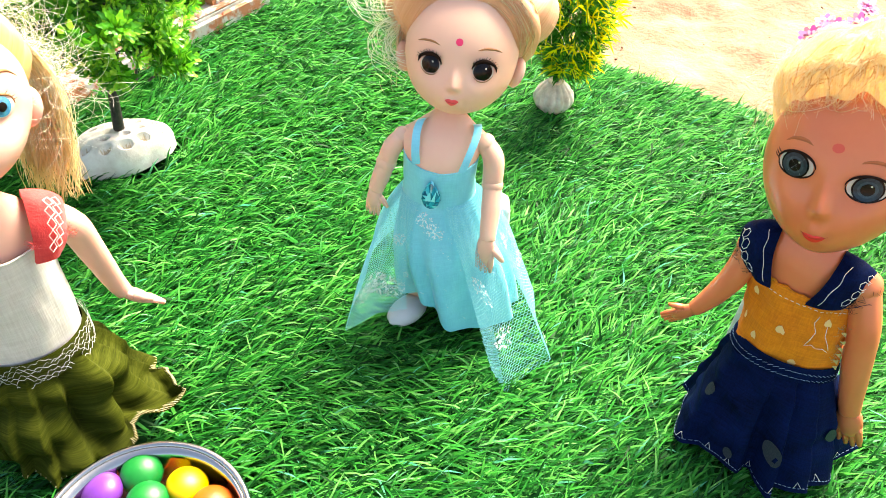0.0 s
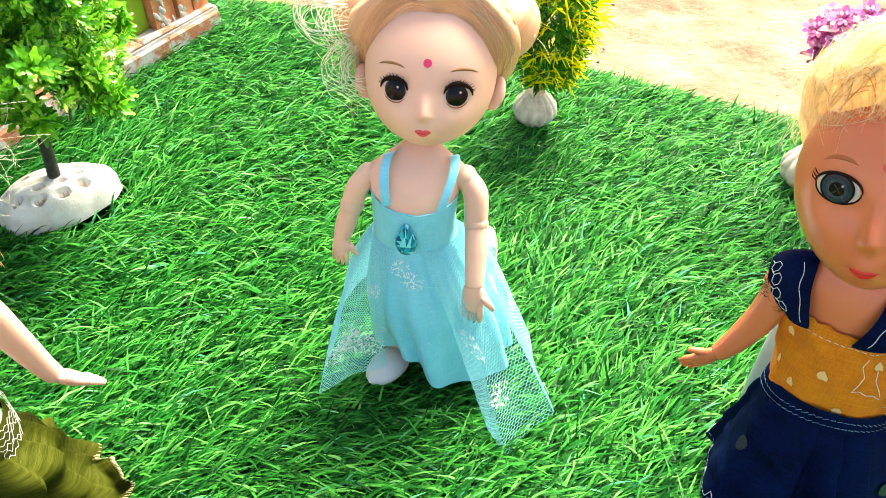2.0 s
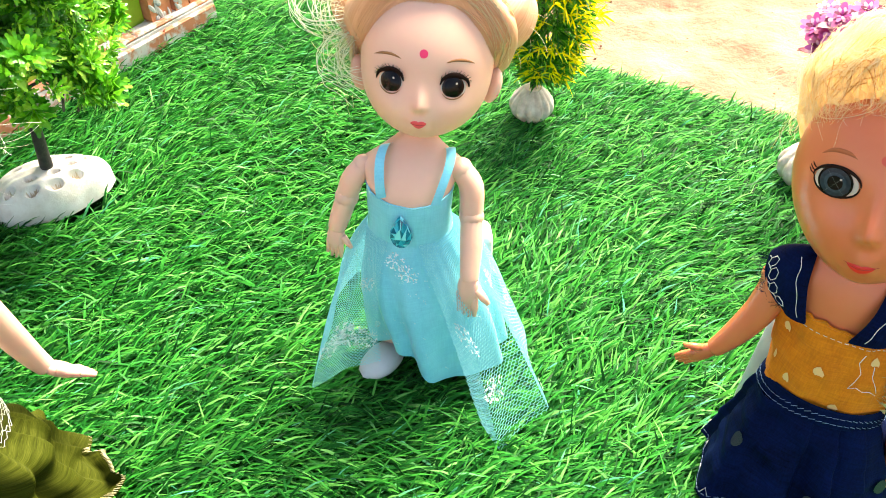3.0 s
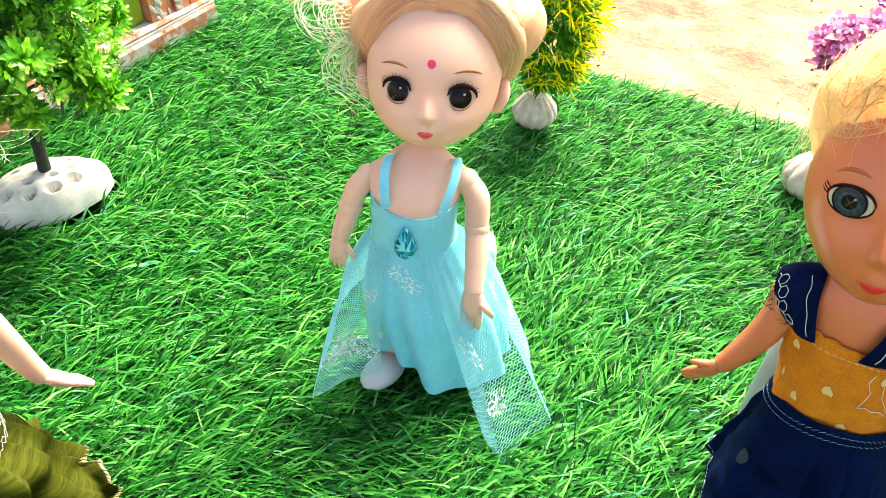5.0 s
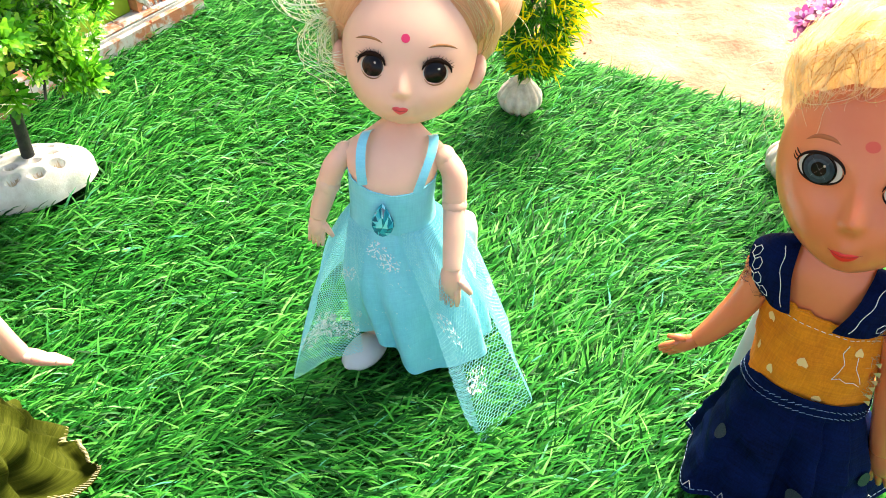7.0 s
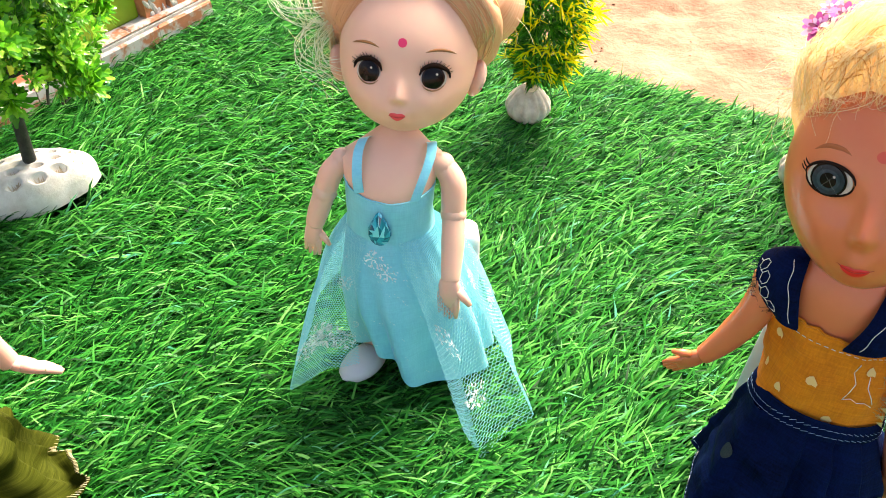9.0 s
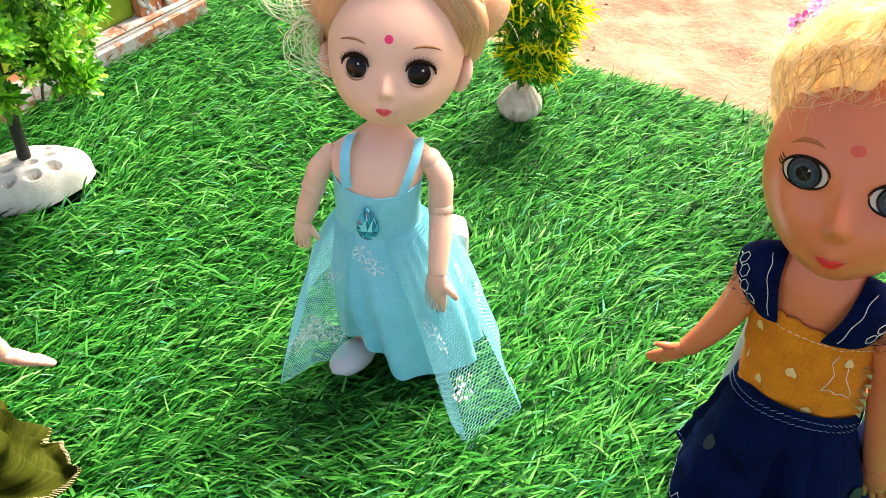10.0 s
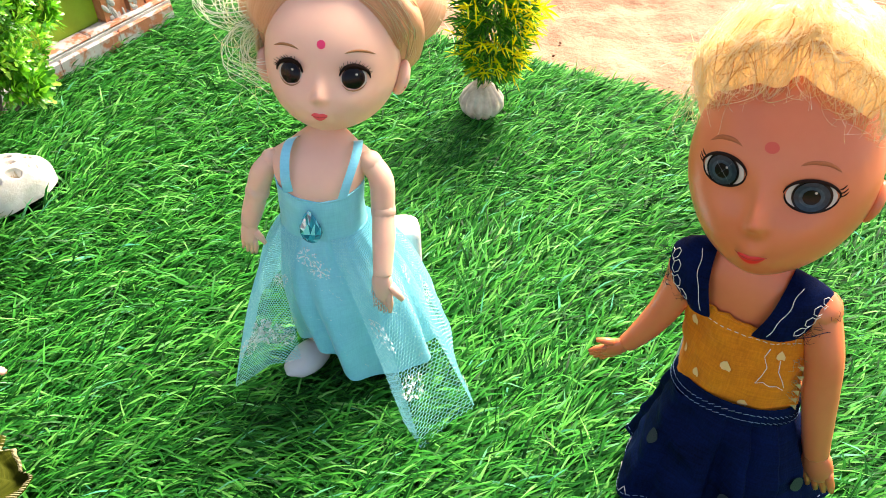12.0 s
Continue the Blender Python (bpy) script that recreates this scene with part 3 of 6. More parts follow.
def shoulder_piece(s, f, e, inner, outer, material, rise=0.0035, n=11):
    """A broad strap over the shoulder, from an inner to an outer edge, in the frame f of the chest."""
    ip = smooth_path(inner, 5)
    op = smooth_path(outer, 5)
    k = len(ip)

    def at(u, v):
        q = min(max(v, 0), 0.9999) * (k - 1)
        i, g = int(q), q - int(q)
        a, b = ip[i].lerp(ip[i + 1], g), op[i].lerp(op[i + 1], g)
        p = a.lerp(b, u)
        up = math.sin(math.pi * min(1, max(0, u))) ** 0.8
        p += Vector((e * 0.0012, -0.0022 * (1 - v), rise * math.sin(math.pi * min(1, v + 0.12)))) * up
        p += Vector((0, -1, 1)) * 0.0005 * noise.noise((u * 5 + e, v * 7, 2))
        return f @ p

    s.grid(lambda i, j: at(i / (n - 1), j / (k - 1)), n, k, material)
    s.grid(lambda i, j: at(i / (n - 1), j / (k - 1)) - Vector((0, 0, 0.0006)), n, k, material)
    return at


def fray(s, p, way, rng, count, length, material):
    for _ in range(count):
        d = (Vector(way) + Vector([rng.gauss(0, 0.6) for _ in range(3)])).normalized()
        a = Vector(p) + Vector([rng.gauss(0, 0.0006) for _ in range(3)])
        b = a + d * length * rng.uniform(0.4, 1.1)
        c = b + Vector([rng.gauss(0, 0.5) for _ in range(3)]) * length * 0.6
        s.tube([a, b, c], 0.00005, material, 3, caps=False)


def doll_in_blue():
    s = Shape()
    rng = random.Random(11)
    m = pose(-0.0010, 0.0182, 0.1022, -20.0, 3.0, -0.4) @ Matrix.Scale(0.89, 4)
    h = Head(s, m, SKIN, jaw=0.24, nose=0.72, slim=0.80, cheek=1.0, bridge=0.06, low=0.0222, full=3.6)
    h.skull()
    for e in (-1, 1):
        x, z = e * 0.0092, -0.0032
        h.disc(x, z - 0.0002, 0.0036, 0.0033, 0.00005, 0.0005, EYE_WHITE_GLINT)
        h.disc(x - e * 0.0001, z, 0.0032, 0.0032, 0.0004, 0.0007, IRIS)
        h.disc(x - e * 0.0001, z, 0.0027, 0.0028, 0.00065, 0.0007, BLACK_EYE)
        # a tiny pale dot stands in for the highlight on the glass
        h.disc(x + 0.0009, z + 0.0012, 0.00035, 0.00035, 0.0014, 0.0001, EYE_WHITE_GLINT, 10, 3)
        arc = [(x + e * (0.0039 + 0.0006 * (q < 40)) * math.cos(radians(q)), z + 0.0036 * math.sin(radians(q))) for q in range(0, 172, 19)]
        h.stroke(arc, 0.00060, LASH, 0.0003)
        low = [(x + e * 0.0037 * math.cos(radians(q)), z + 0.0035 * math.sin(radians(q))) for q in range(-20, -170, -25)]
        h.stroke(low, 0.00018, BROW, 0.0001)
        h.lashes(e, x, z, 0.0040, 0.0036, 24, 0.0019, 0.00015)
        h.stroke([(e * 0.0062, 0.0036), (e * 0.0090, 0.0045), (e * 0.0122, 0.0044), (e * 0.0150, 0.0034)], 0.00040, BROW, -0.00031)
        h.ear(e)
    h.lips(-0.0149, 0.0024, 0.0011, 0.0013, LIP)
    h.stroke([(-0.0025, -0.0146), (-0.0010, -0.0149), (0.0, -0.0150), (0.0010, -0.0149), (0.0025, -0.0146)], 0.00009, LIP_DARK, 0.0003)
    h.disc(0, 0.0058, 0.00125, 0.00125, 0.00012, 0.0, BINDI, 20, 4)
    s.ball(m @ Matrix.Translation((0.0224, -0.0014, -0.0078)), (0.0005, 0.0005, 0.0005), BINDI, 8, 6)

    # hair: swept up from a high round hairline, gathered in two puffs
    def line(a):
        c = math.cos(a)
        return radians(42) * step(0.2, 1.0, c) + radians(8) * step(-0.4, 0.4, c) - radians(38) * step(0.2, -0.9, c)

    h.cap(line, HAIR, 0.0022, 14, sideways=True, lift=lambda a, t: 0.0038 * bell(t - 0.22, 0.20) + 0.0022 * abs(math.sin(a)) * step(0, 0.4, t) - 0.0016 * bell(a - 0.75, 0.05) - 0.0010 * bell(a - 5.9, 0.04), n=140)
    def over(a, t, out):
        """A point on the drawn-back hair, by the turn from the face and the way up from the hairline."""
        p = line(a) + (math.pi / 2 - line(a)) * t
        z = math.sin(p) * (0.0250 if p > 0 else h.low)
        w, d, b = h.half(z)
        v = Vector((w * math.sin(a), -d * math.cos(a) if math.cos(a) > 0 else -b * math.cos(a), z))
        rise = -0.0002 + 0.0024 * step(-0.02, 0.16, t) + (0.0038 * bell(t - 0.22, 0.20) + 0.0022 * abs(math.sin(a)) * step(0, 0.4, t)) * step(0.0, 0.2, t)
        return v + v.normalized() * (rise + out)

    # fine strands combed from the parting to both ears, and rooted tufts along the hairline
    for k in range(150):
        e, level = (-1 if k % 2 else 1), 0.04 + 0.62 * rng.random()
        a0, a1 = 0.42 + e * rng.uniform(0.0, 0.25), 0.42 + e * rng.uniform(0.9, 1.5) - (0.35 if e < 0 else 0.0)
        pts = [over(a0 + (a1 - a0) * q / 7, level * (1 - 0.55 * (q / 7) ** 2) + 0.012 * math.sin(q + k), 0.0004 * math.sin(math.pi * q / 7)) for q in range(8)]
        h.lock(pts, rng.uniform(0.00006, 0.00016), HAIR if k % 4 else HAIR_FINE, 4, 3)
    for k in range(70):
        a = rng.uniform(-1.25, 1.25)
        lean = 0.10 * (1 if a > 0.42 else -1)
        h.lock([over(a, -0.015, 0.0), over(a + lean * 0.5, 0.015, 0.0003), over(a + lean * 1.6, 0.045, 0.0002)], rng.uniform(0.00004, 0.00008), HAIR, 4, 3)
    for e in (-1, 1):
        q = m @ pose(e * 0.0205, 0.011, 0.0145, 0, e * 38, 0) @ Matrix.Scale(1.16, 4)
        s.grid(lambda i, j: q @ (Vector((0.0100 * math.sin(math.pi * j / 17) * math.cos(2 * math.pi * i / 40), 0.0095 * math.sin(math.pi * j / 17) * math.sin(2 * math.pi * i / 40), 0.0105 * math.cos(math.pi * j / 17)))
                                 * (1 + 0.035 * math.sin(5 * 2 * math.pi * i / 40 + j * 0.35) + 0.05 * noise.noise((i * 0.5, j * 0.2, e)))), 40, 18, HAIR, True)
    h.wisps([((-0.0225, 0.004, 0.012), (-0.8, -0.1, 0.1)), ((-0.0225, 0.002, 0.004), (-0.7, -0.2, -0.5)), ((-0.0215, 0.004, -0.003), (-0.5, 0, -0.8))], rng, 150, 0.5, 0.020, 0.00005, HAIR_FINE, 0.25, (120, 420))
    h.wisps([((0.0245, 0.006, 0.008), (0.8, 0.2, -0.6)), ((0.0255, 0.008, 0.014), (1, 0.2, -0.2))], rng, 16, 0.45, 0.010, 0.00004, HAIR_FINE)
    # pale loose curls that loop out at one side and come back
    for k in range(26):
        w, up, r = rng.uniform(0.74, 1.16), rng.gauss(0, 0.0022), rng.uniform(0.00007, 0.00015)
        h.lock([(-0.0215, 0.005, 0.015 + up), (-0.029 * w - 0.002, 0.003, 0.0185 + up), (-0.036 * w - 0.001, 0.001, 0.0175 + up), (-0.0385 * w, 0.0, 0.0130 + up), (-0.035 * w, -0.001, 0.0085 + up), (-0.028 * w, -0.001, 0.0082 + 1.5 * up), (-0.0235, 0.001, 0.0105 + up)], r, HAIR_WHITE, 4)
    for k in range(18):
        w, up, r = rng.uniform(0.84, 1.14), rng.gauss(0, 0.0021), rng.uniform(0.00007, 0.00014)
        h.lock([(-0.0220, 0.003, 0.009 + up), (-0.0265 * w, 0.0, 0.0060 + up), (-0.0300 * w, -0.002, 0.0015 + up), (-0.0295 * w, -0.003, -0.0035 + up), (-0.0250 * w, -0.004, -0.0058 + up), (-0.0200 * w, -0.006, -0.0055 + 1.6 * up)], r, HAIR_WHITE, 4)
    for k in range(40):
        u = k / 39
        h.lock([(-0.0190, -0.004 + 0.010 * u, 0.016), (-0.0222, -0.002 + 0.010 * u, 0.009), (-0.0232 - 0.001 * rng.random(), 0.0 + 0.009 * u, 0.001), (-0.0222, 0.001 + 0.009 * u, -0.006 - rng.uniform(0, 0.005))], rng.uniform(0.0002, 0.0004), GOLD_HAIR if k % 3 else HAIR_FINE, 5)

    # body
    yaw = 4
    body = [((-0.0024, 0.0115, 0.0900), 0.0044, 0.0044), ((-0.0030, 0.0088, 0.0850), 0.0044, 0.0044), ((-0.0036, 0.0050, 0.0825), 0.0095, 0.0056), ((-0.0040, 0.0030, 0.0800), 0.0140, 0.0070),
            ((-0.0042, 0.0008, 0.0755), 0.0128, 0.0086), ((-0.0043, 0.0000, 0.0720), 0.0118, 0.0090), ((-0.0044, 0.0000, 0.0670), 0.0112, 0.0088), ((-0.0045, 0.0, 0.0590), 0.0105, 0.0080), ((-0.0045, 0.0, 0.0450), 0.0115, 0.0085)]
    s.rings([oval(c, rx, ry, yaw, 36) for c, rx, ry in body], SKIN, True, True)
    # bodice
    top, mid, low = oval((-0.0043, 0.0002, 0.0735), 0.0123, 0.0094, yaw, 60, -0.0006), oval((-0.0045, 0, 0.0660), 0.0122, 0.0098, yaw, 60, -0.0006), oval((-0.0046, 0, 0.0580), 0.0124, 0.0098, yaw, 60, -0.0008)
    rings = [blend_rings(top, mid, k / 3) for k in range(3)] + [blend_rings(mid, low, k / 4) for k in range(5)]
    for r in rings:
        for k, p in enumerate(r):
            d = Vector((p.x + 0.0045, p.y, 0)).normalized()
            p += d * 0.0006 * noise.noise((p.x * 260, p.y * 260, p.z * 190))
            if p is not None and r is rings[0]:
                p.z += 0.0010 * math.cos(2 * math.pi * k / 60 * 2) - 0.0004
    s.rings(rings, SATIN)
    stitch(s, rings[0] + rings[0][:1], 0.00032, SATIN)
    # straps
    for e, pts in ((-1, [(-0.0115, -0.0075, 0.0740), (-0.0120, -0.0066, 0.0790), (-0.0122, -0.0020, 0.0835), (-0.0112, 0.0035, 0.0845), (-0.0095, 0.0085, 0.0800)]),
                   (1, [(0.0035, -0.0088, 0.0735), (0.0052, -0.0072, 0.0785), (0.0070, -0.0028, 0.0835), (0.0068, 0.0035, 0.0842), (0.0045, 0.0085, 0.0800)])):
        path = smooth_path(pts, 5)
        wide = Vector((0.0013, 0.0002, 0.0002))
        s.grid(lambda i, j: path[j] + wide * (i - 1) + Vector((0, -0.0003 if i == 1 else 0, 0.0002 if i == 1 else 0)), 3, len(path), SATIN)
    # gem: a faceted drop, highlights painted as a tone for each facet
    g = Vector((-0.0060, -0.0102, 0.0632))
    shape = [(0.0033 * math.sin(a) * (1 - 0.45 * max(0, math.cos(a)) ** 1.5), 0.0050 * math.cos(a) + 0.0020 * max(0, math.cos(a)) ** 3) for a in [2 * math.pi * k / 14 for k in range(14)]]
    rows = [[Vector((g.x + x * sc, g.y + y, g.z + z * sc)) for x, z in shape] for sc, y in ((1.0, 0.0), (0.92, -0.0009), (0.50, -0.0019))]
    first_gem = len(s.f)
    for r in range(2):
        for k in range(14):
            a, b, c, d = rows[r][k], rows[r][(k + 1) % 14], rows[r + 1][(k + 1) % 14], rows[r + 1][k]
            s.poly([a, b, c], GEM)
            s.poly([a, c, d], GEM)
    mid = Vector((g.x + 0.0002, g.y - 0.0020, g.z - 0.0004))
    for k in range(0, 14, 2):
        s.poly([rows[2][k], rows[2][k + 1], rows[2][(k + 2) % 14], mid], GEM)
    last_gem = len(s.f)

    # satin skirt, hitched up at one side
    hem_n = 192
    waist = oval((-0.0046, 0, 0.0590), 0.0122, 0.0096, yaw, hem_n)
    hem = oval((0.0035, 0.0005, 0.0030), 0.0225, 0.0175, 6, hem_n, 0, 0.02, 6, 0.8)
    for k, p in enumerate(hem):
        a = 2 * math.pi * k / hem_n
        gap = bell(((a - radians(222) + math.pi) % (2 * math.pi)) - math.pi, 0.42)
        p.z += 0.013 * gap
        p.x += 0.004 * gap
    rings = []
    for j in range(22):
        t = j / 21
        r = blend_rings(waist, hem, t)
        for k, p in enumerate(r):
            a = 2 * math.pi * k / hem_n
            d = Vector((p.x, p.y, 0)).normalized()
            p += d * (0.0028 * math.sin(math.pi * t) + 0.0022 * t * math.sin(7 * a + 1.5 * math.sin(3 * a)) + 0.00022 * (1 - t) ** 2 * step(0, 0.08, t) * math.sin(31 * a + 2 * math.sin(5 * a)) + 0.0005 * noise.noise((p.x * 150, p.y * 150, p.z * 70)))
        rings.append(r)
    s.rings(rings, SATIN)

    # tulle overskirt: a net of fine six-sided meshes between waist and a pointed hem
    corners = [Vector(p) for p in ((-0.0150, 0.020, 0.030), (-0.0250, 0.010, 0.026), (-0.0300, -0.002, 0.022), (-0.0352, -0.0205, 0.0020), (-0.0225, -0.0190, 0.0130), (-0.0105, -0.0205, 0.0190), (0.0010, -0.0205, 0.0150), (0.0125, -0.0215, 0.0080),
                           (0.0262, -0.0365, -0.0020), (0.0412, -0.0212, 0.0010), (0.0340, -0.0070, 0.0120), (0.0290, 0.0060, 0.0200), (0.0200, 0.0180, 0.0270))]
    hem_pts = [a.lerp(b, q / 8) + Vector((0, 0, 0.0012)) * math.sin(math.pi * q / 8) * noise.noise((q * 0.4, k * 3.1, 0)) for k, (a, b) in enumerate(zip(corners, corners[1:])) for q in range(8)] + [corners[-1]]
    arc = [(-0.0046 + 0.0128 * math.cos(radians(a)), 0.0102 * math.sin(radians(a)), 0.0590) for a in np.linspace(140, 400, len(hem_pts))]

    def tulle(u, v):
        """u along the hem, v from waist (0) to hem (1)."""
        q = min(max(u, 0), 1) * (len(hem_pts) - 1.001)
        k, f = int(q), q - int(q)
        lo = hem_pts[k].lerp(hem_pts[k + 1], f)
        hi = Vector(arc[k]).lerp(Vector(arc[k + 1]), f)
        p = hi.lerp(lo, v)
        d = Vector((p.x + 0.003, p.y - 0.001, 0)).normalized()
        return p + d * (0.0030 * math.sin(math.pi * min(v, 1) ** 0.8) + 0.0007 * math.sin(u * 60) * math.sin(math.pi * v * 0.5)) + Vector((0, 0, 0.0))

    cell_u, cell_v = 1 / 132, 1 / 66
    hair_w = 0.000095
    for r in range(68):
        for c in range(133):
            # each corner sends out three threads of the net
            u0, v0 = (c + 0.5 * (r % 2)) * cell_u, r * cell_v
            a0 = tulle(u0, v0)
            for eu, ev in ((u0 + 0.5 * cell_u, v0 + cell_v * 0.36), (u0 - 0.5 * cell_u, v0 + cell_v * 0.36)):
                if v0 > 1 or ev > 1.02 or not (0 <= eu <= 1) or 0.40 < eu < 0.56 + 0.07 * ev:
                    continue
                p, q2 = a0, tulle(eu, ev)
                d = (q2 - p)
                sd = d.cross(Vector((0.1, -1, 0.5))).normalized() * hair_w
                s.poly([p - sd, p + sd, q2 + sd, q2 - sd], TULLE)
                if eu > u0:
                    q3 = tulle(eu, min(1.02, v0 + cell_v))
                    sd = (q3 - q2).cross(Vector((0.1, -1, 0.5))).normalized() * hair_w
                    s.poly([q2 - sd, q2 + sd, q3 + sd, q3 - sd], TULLE)
    # glitter snowflakes stuck on the net
    def flake(u, v, size, arms=6, turn=0.0):
        c = tulle(u, v)
        eu, ev = (tulle(u + 0.01, v) - c).normalized(), (tulle(u, v + 0.02) - c).normalized()
        nrm = eu.cross(ev).normalized()
        if nrm.y > 0:
            nrm = -nrm
        if nrm.z < -0.3:
            nrm = -nrm
        for k in range(arms):
            a = turn + 2 * math.pi * k / arms
            d, w = eu * math.cos(a) + ev * math.sin(a), eu * -math.sin(a) + ev * math.cos(a)
            reach = size * rng.uniform(0.7, 1.1)
            spots = [(q / 6 * reach, rng.gauss(0, 0.03) * size) for q in range(1, 7)] + [(0.6 * reach + 0.09 * size * q, sg * (0.10 * size * q)) for q in (1, 2, 3) for sg in (-1, 1)]
            for x, y in spots:
                if rng.random() < 0.15:
                    continue
                b = c + nrm * (0.0005 + rng.uniform(0, 0.0002)) + d * x + w * y
                g, z = size * rng.uniform(0.06, 0.13), rng.uniform(0, 3)
                tilt = nrm * size * rng.gauss(0, 0.05)
                s.poly([b + (d * math.cos(z) + w * math.sin(z)) * g + tilt, b + (w * math.cos(z) - d * math.sin(z)) * g * 0.8, b - (d * math.cos(z) + w * math.sin(z)) * g - tilt, b - (w * math.cos(z) - d * math.sin(z)) * g * 0.7], GLITTER)

    for u, v, size in ((0.655, 0.43, 0.0044), (0.68, 0.70, 0.0048), (0.30, 0.66, 0.0056), (0.345, 0.72, 0.0054), (0.27, 0.74, 0.0046), (0.32, 0.70, 0.0040), (0.29, 0.70, 0.0036), (0.37, 0.76, 0.0040), (0.45, 0.10, 0.0030), (0.50, 0.18, 0.0032), (0.36, 0.30, 0.0026),
                       (0.80, 0.30, 0.0026), (0.84, 0.55, 0.0026), (0.77, 0.93, 0.0018), (0.40, 0.62, 0.0014)):
        flake(u, v, size, 6, rng.uniform(0, 1))
    for _ in range(260):
        uu, vv = (rng.gauss(0.32, 0.05), rng.gauss(0.74, 0.06)) if rng.random() < 0.55 else (rng.uniform(0.15, 0.95), rng.uniform(0.05, 0.97))
        flake(uu, min(vv, 0.98), rng.uniform(0.0003, 0.0009), 2, rng.uniform(0, 1))

    # legs and shoe under the net
    s.tube([(-0.0075, 0.006, 0.040), (-0.0100, 0.002, 0.020), (-0.0110, -0.001, 0.006)], [0.0052, 0.0046, 0.0044], SKIN, 14)
    def shoe(i, j):
        t = j / 13
        w = abs(math.sin(math.pi * t)) ** 0.45
        return pose(-0.0140, -0.0090, 0.0, 0, 0, -35) @ Vector((0.0058 * w * math.cos(2 * math.pi * i / 24), 0.0095 - 0.0190 * t, 0.0040 + (0.0052 - 0.0016 * t) * w * math.sin(2 * math.pi * i / 24)))

    s.grid(shoe, 24, 14, WHITE, True)
    s.tube([(0.006, 0.002, 0.040), (0.006, 0.0, 0.012), (0.006, -0.004, 0.002)], [0.0055, 0.005, 0.0045], SKIN, 14)
    # arms
    arm(s, [(0.0098, 0.0020, 0.0782), (0.0130, 0.0000, 0.0740), (0.0135, -0.0030, 0.0660)], [0.0032, 0.0036, 0.0034], SKIN, (0.0, -0.2, -1), 0.0001)
    arm(s, [(0.0136, -0.0032, 0.0655), (0.0140, -0.0075, 0.0590), (0.0140, -0.0120, 0.0525), (0.0140, -0.0135, 0.0500)], [0.0033, 0.0034, 0.0029, 0.0027], SKIN, (-0.05, -0.25, -1), 0.0050, 4, 0.12, 1)
    arm(s, [(-0.0176, 0.0020, 0.0775), (-0.0205, 0.0000, 0.0745), (-0.0225, -0.0010, 0.0690)], [0.0031, 0.0034, 0.0032], SKIN, (0.0, -0.2, -1), 0.0001)
    arm(s, [(-0.0226, -0.0012, 0.0685), (-0.0246, -0.0025, 0.0625), (-0.0260, -0.0035, 0.0580)], [0.0032, 0.0031, 0.0026], SKIN, (-0.15, -0.2, -1), 0.0040, 4, 0.2, 1)
    me = s.mesh("doll")
    for k in range(first_gem, last_gem):
        me.polygons[k].use_smooth = False
    return tagged(new("doll", me), "pale black-eyed vinyl doll in a light blue satin dress", "doll", "dolls on the lawn")


def pleated_skirt(s, waist, hem, material, pleats, depth, rows=22, seed=0, start=0.15, lean=0.0, shape=None, crumple=0.0, knife=False):
    """Cloth that hangs from waist to hem in uneven pleats."""
    n = len(waist)
    rings = []
    cw = sum(waist, Vector()) / n
    for j in range(rows):
        t = j / (rows - 1)
        r = blend_rings(waist, hem, t)
        for k, p in enumerate(r):
            a = 2 * math.pi * k / n
            ph = 2.4 * math.sin(2 * a + seed) + 0.8 * noise.noise((math.cos(a) * 2, math.sin(a) * 2, seed + t))
            sharp = 2 * abs(math.sin((pleats * a + ph + lean * t) / 2)) ** 0.36 - 1.4
            if knife:
                fold = ((pleats * a + ph + lean * t) / (2 * math.pi)) % 1
                sharp = 1.3 * fold - 0.65 if fold < 0.86 else 0.468 - 8.0 * (fold - 0.86)
            d = Vector((p.x - cw.x, p.y - cw.y, 0)).normalized()
            p += d * (depth * (start + (1 - start) * t) * sharp * (0.75 + 0.5 * noise.noise((math.cos(a) * 3, math.sin(a) * 3, seed + 9))) + 0.0008 * math.sin(math.pi * t) + 0.0009 * noise.noise((p.x * 170, p.y * 170, p.z * 90 + seed)) + crumple * (noise.noise((p.x * 110 + 60 * p.z, p.y * 110 - 60 * p.z, p.z * 160 + seed)) + 0.9 * noise.noise((p.x * 55 - 40 * p.z, p.y * 55, p.z * 50 + seed + 4))))
            if shape:
                p += shape(a, t, d)
        rings.append(r)
    s.rings(rings, material)
    return rings


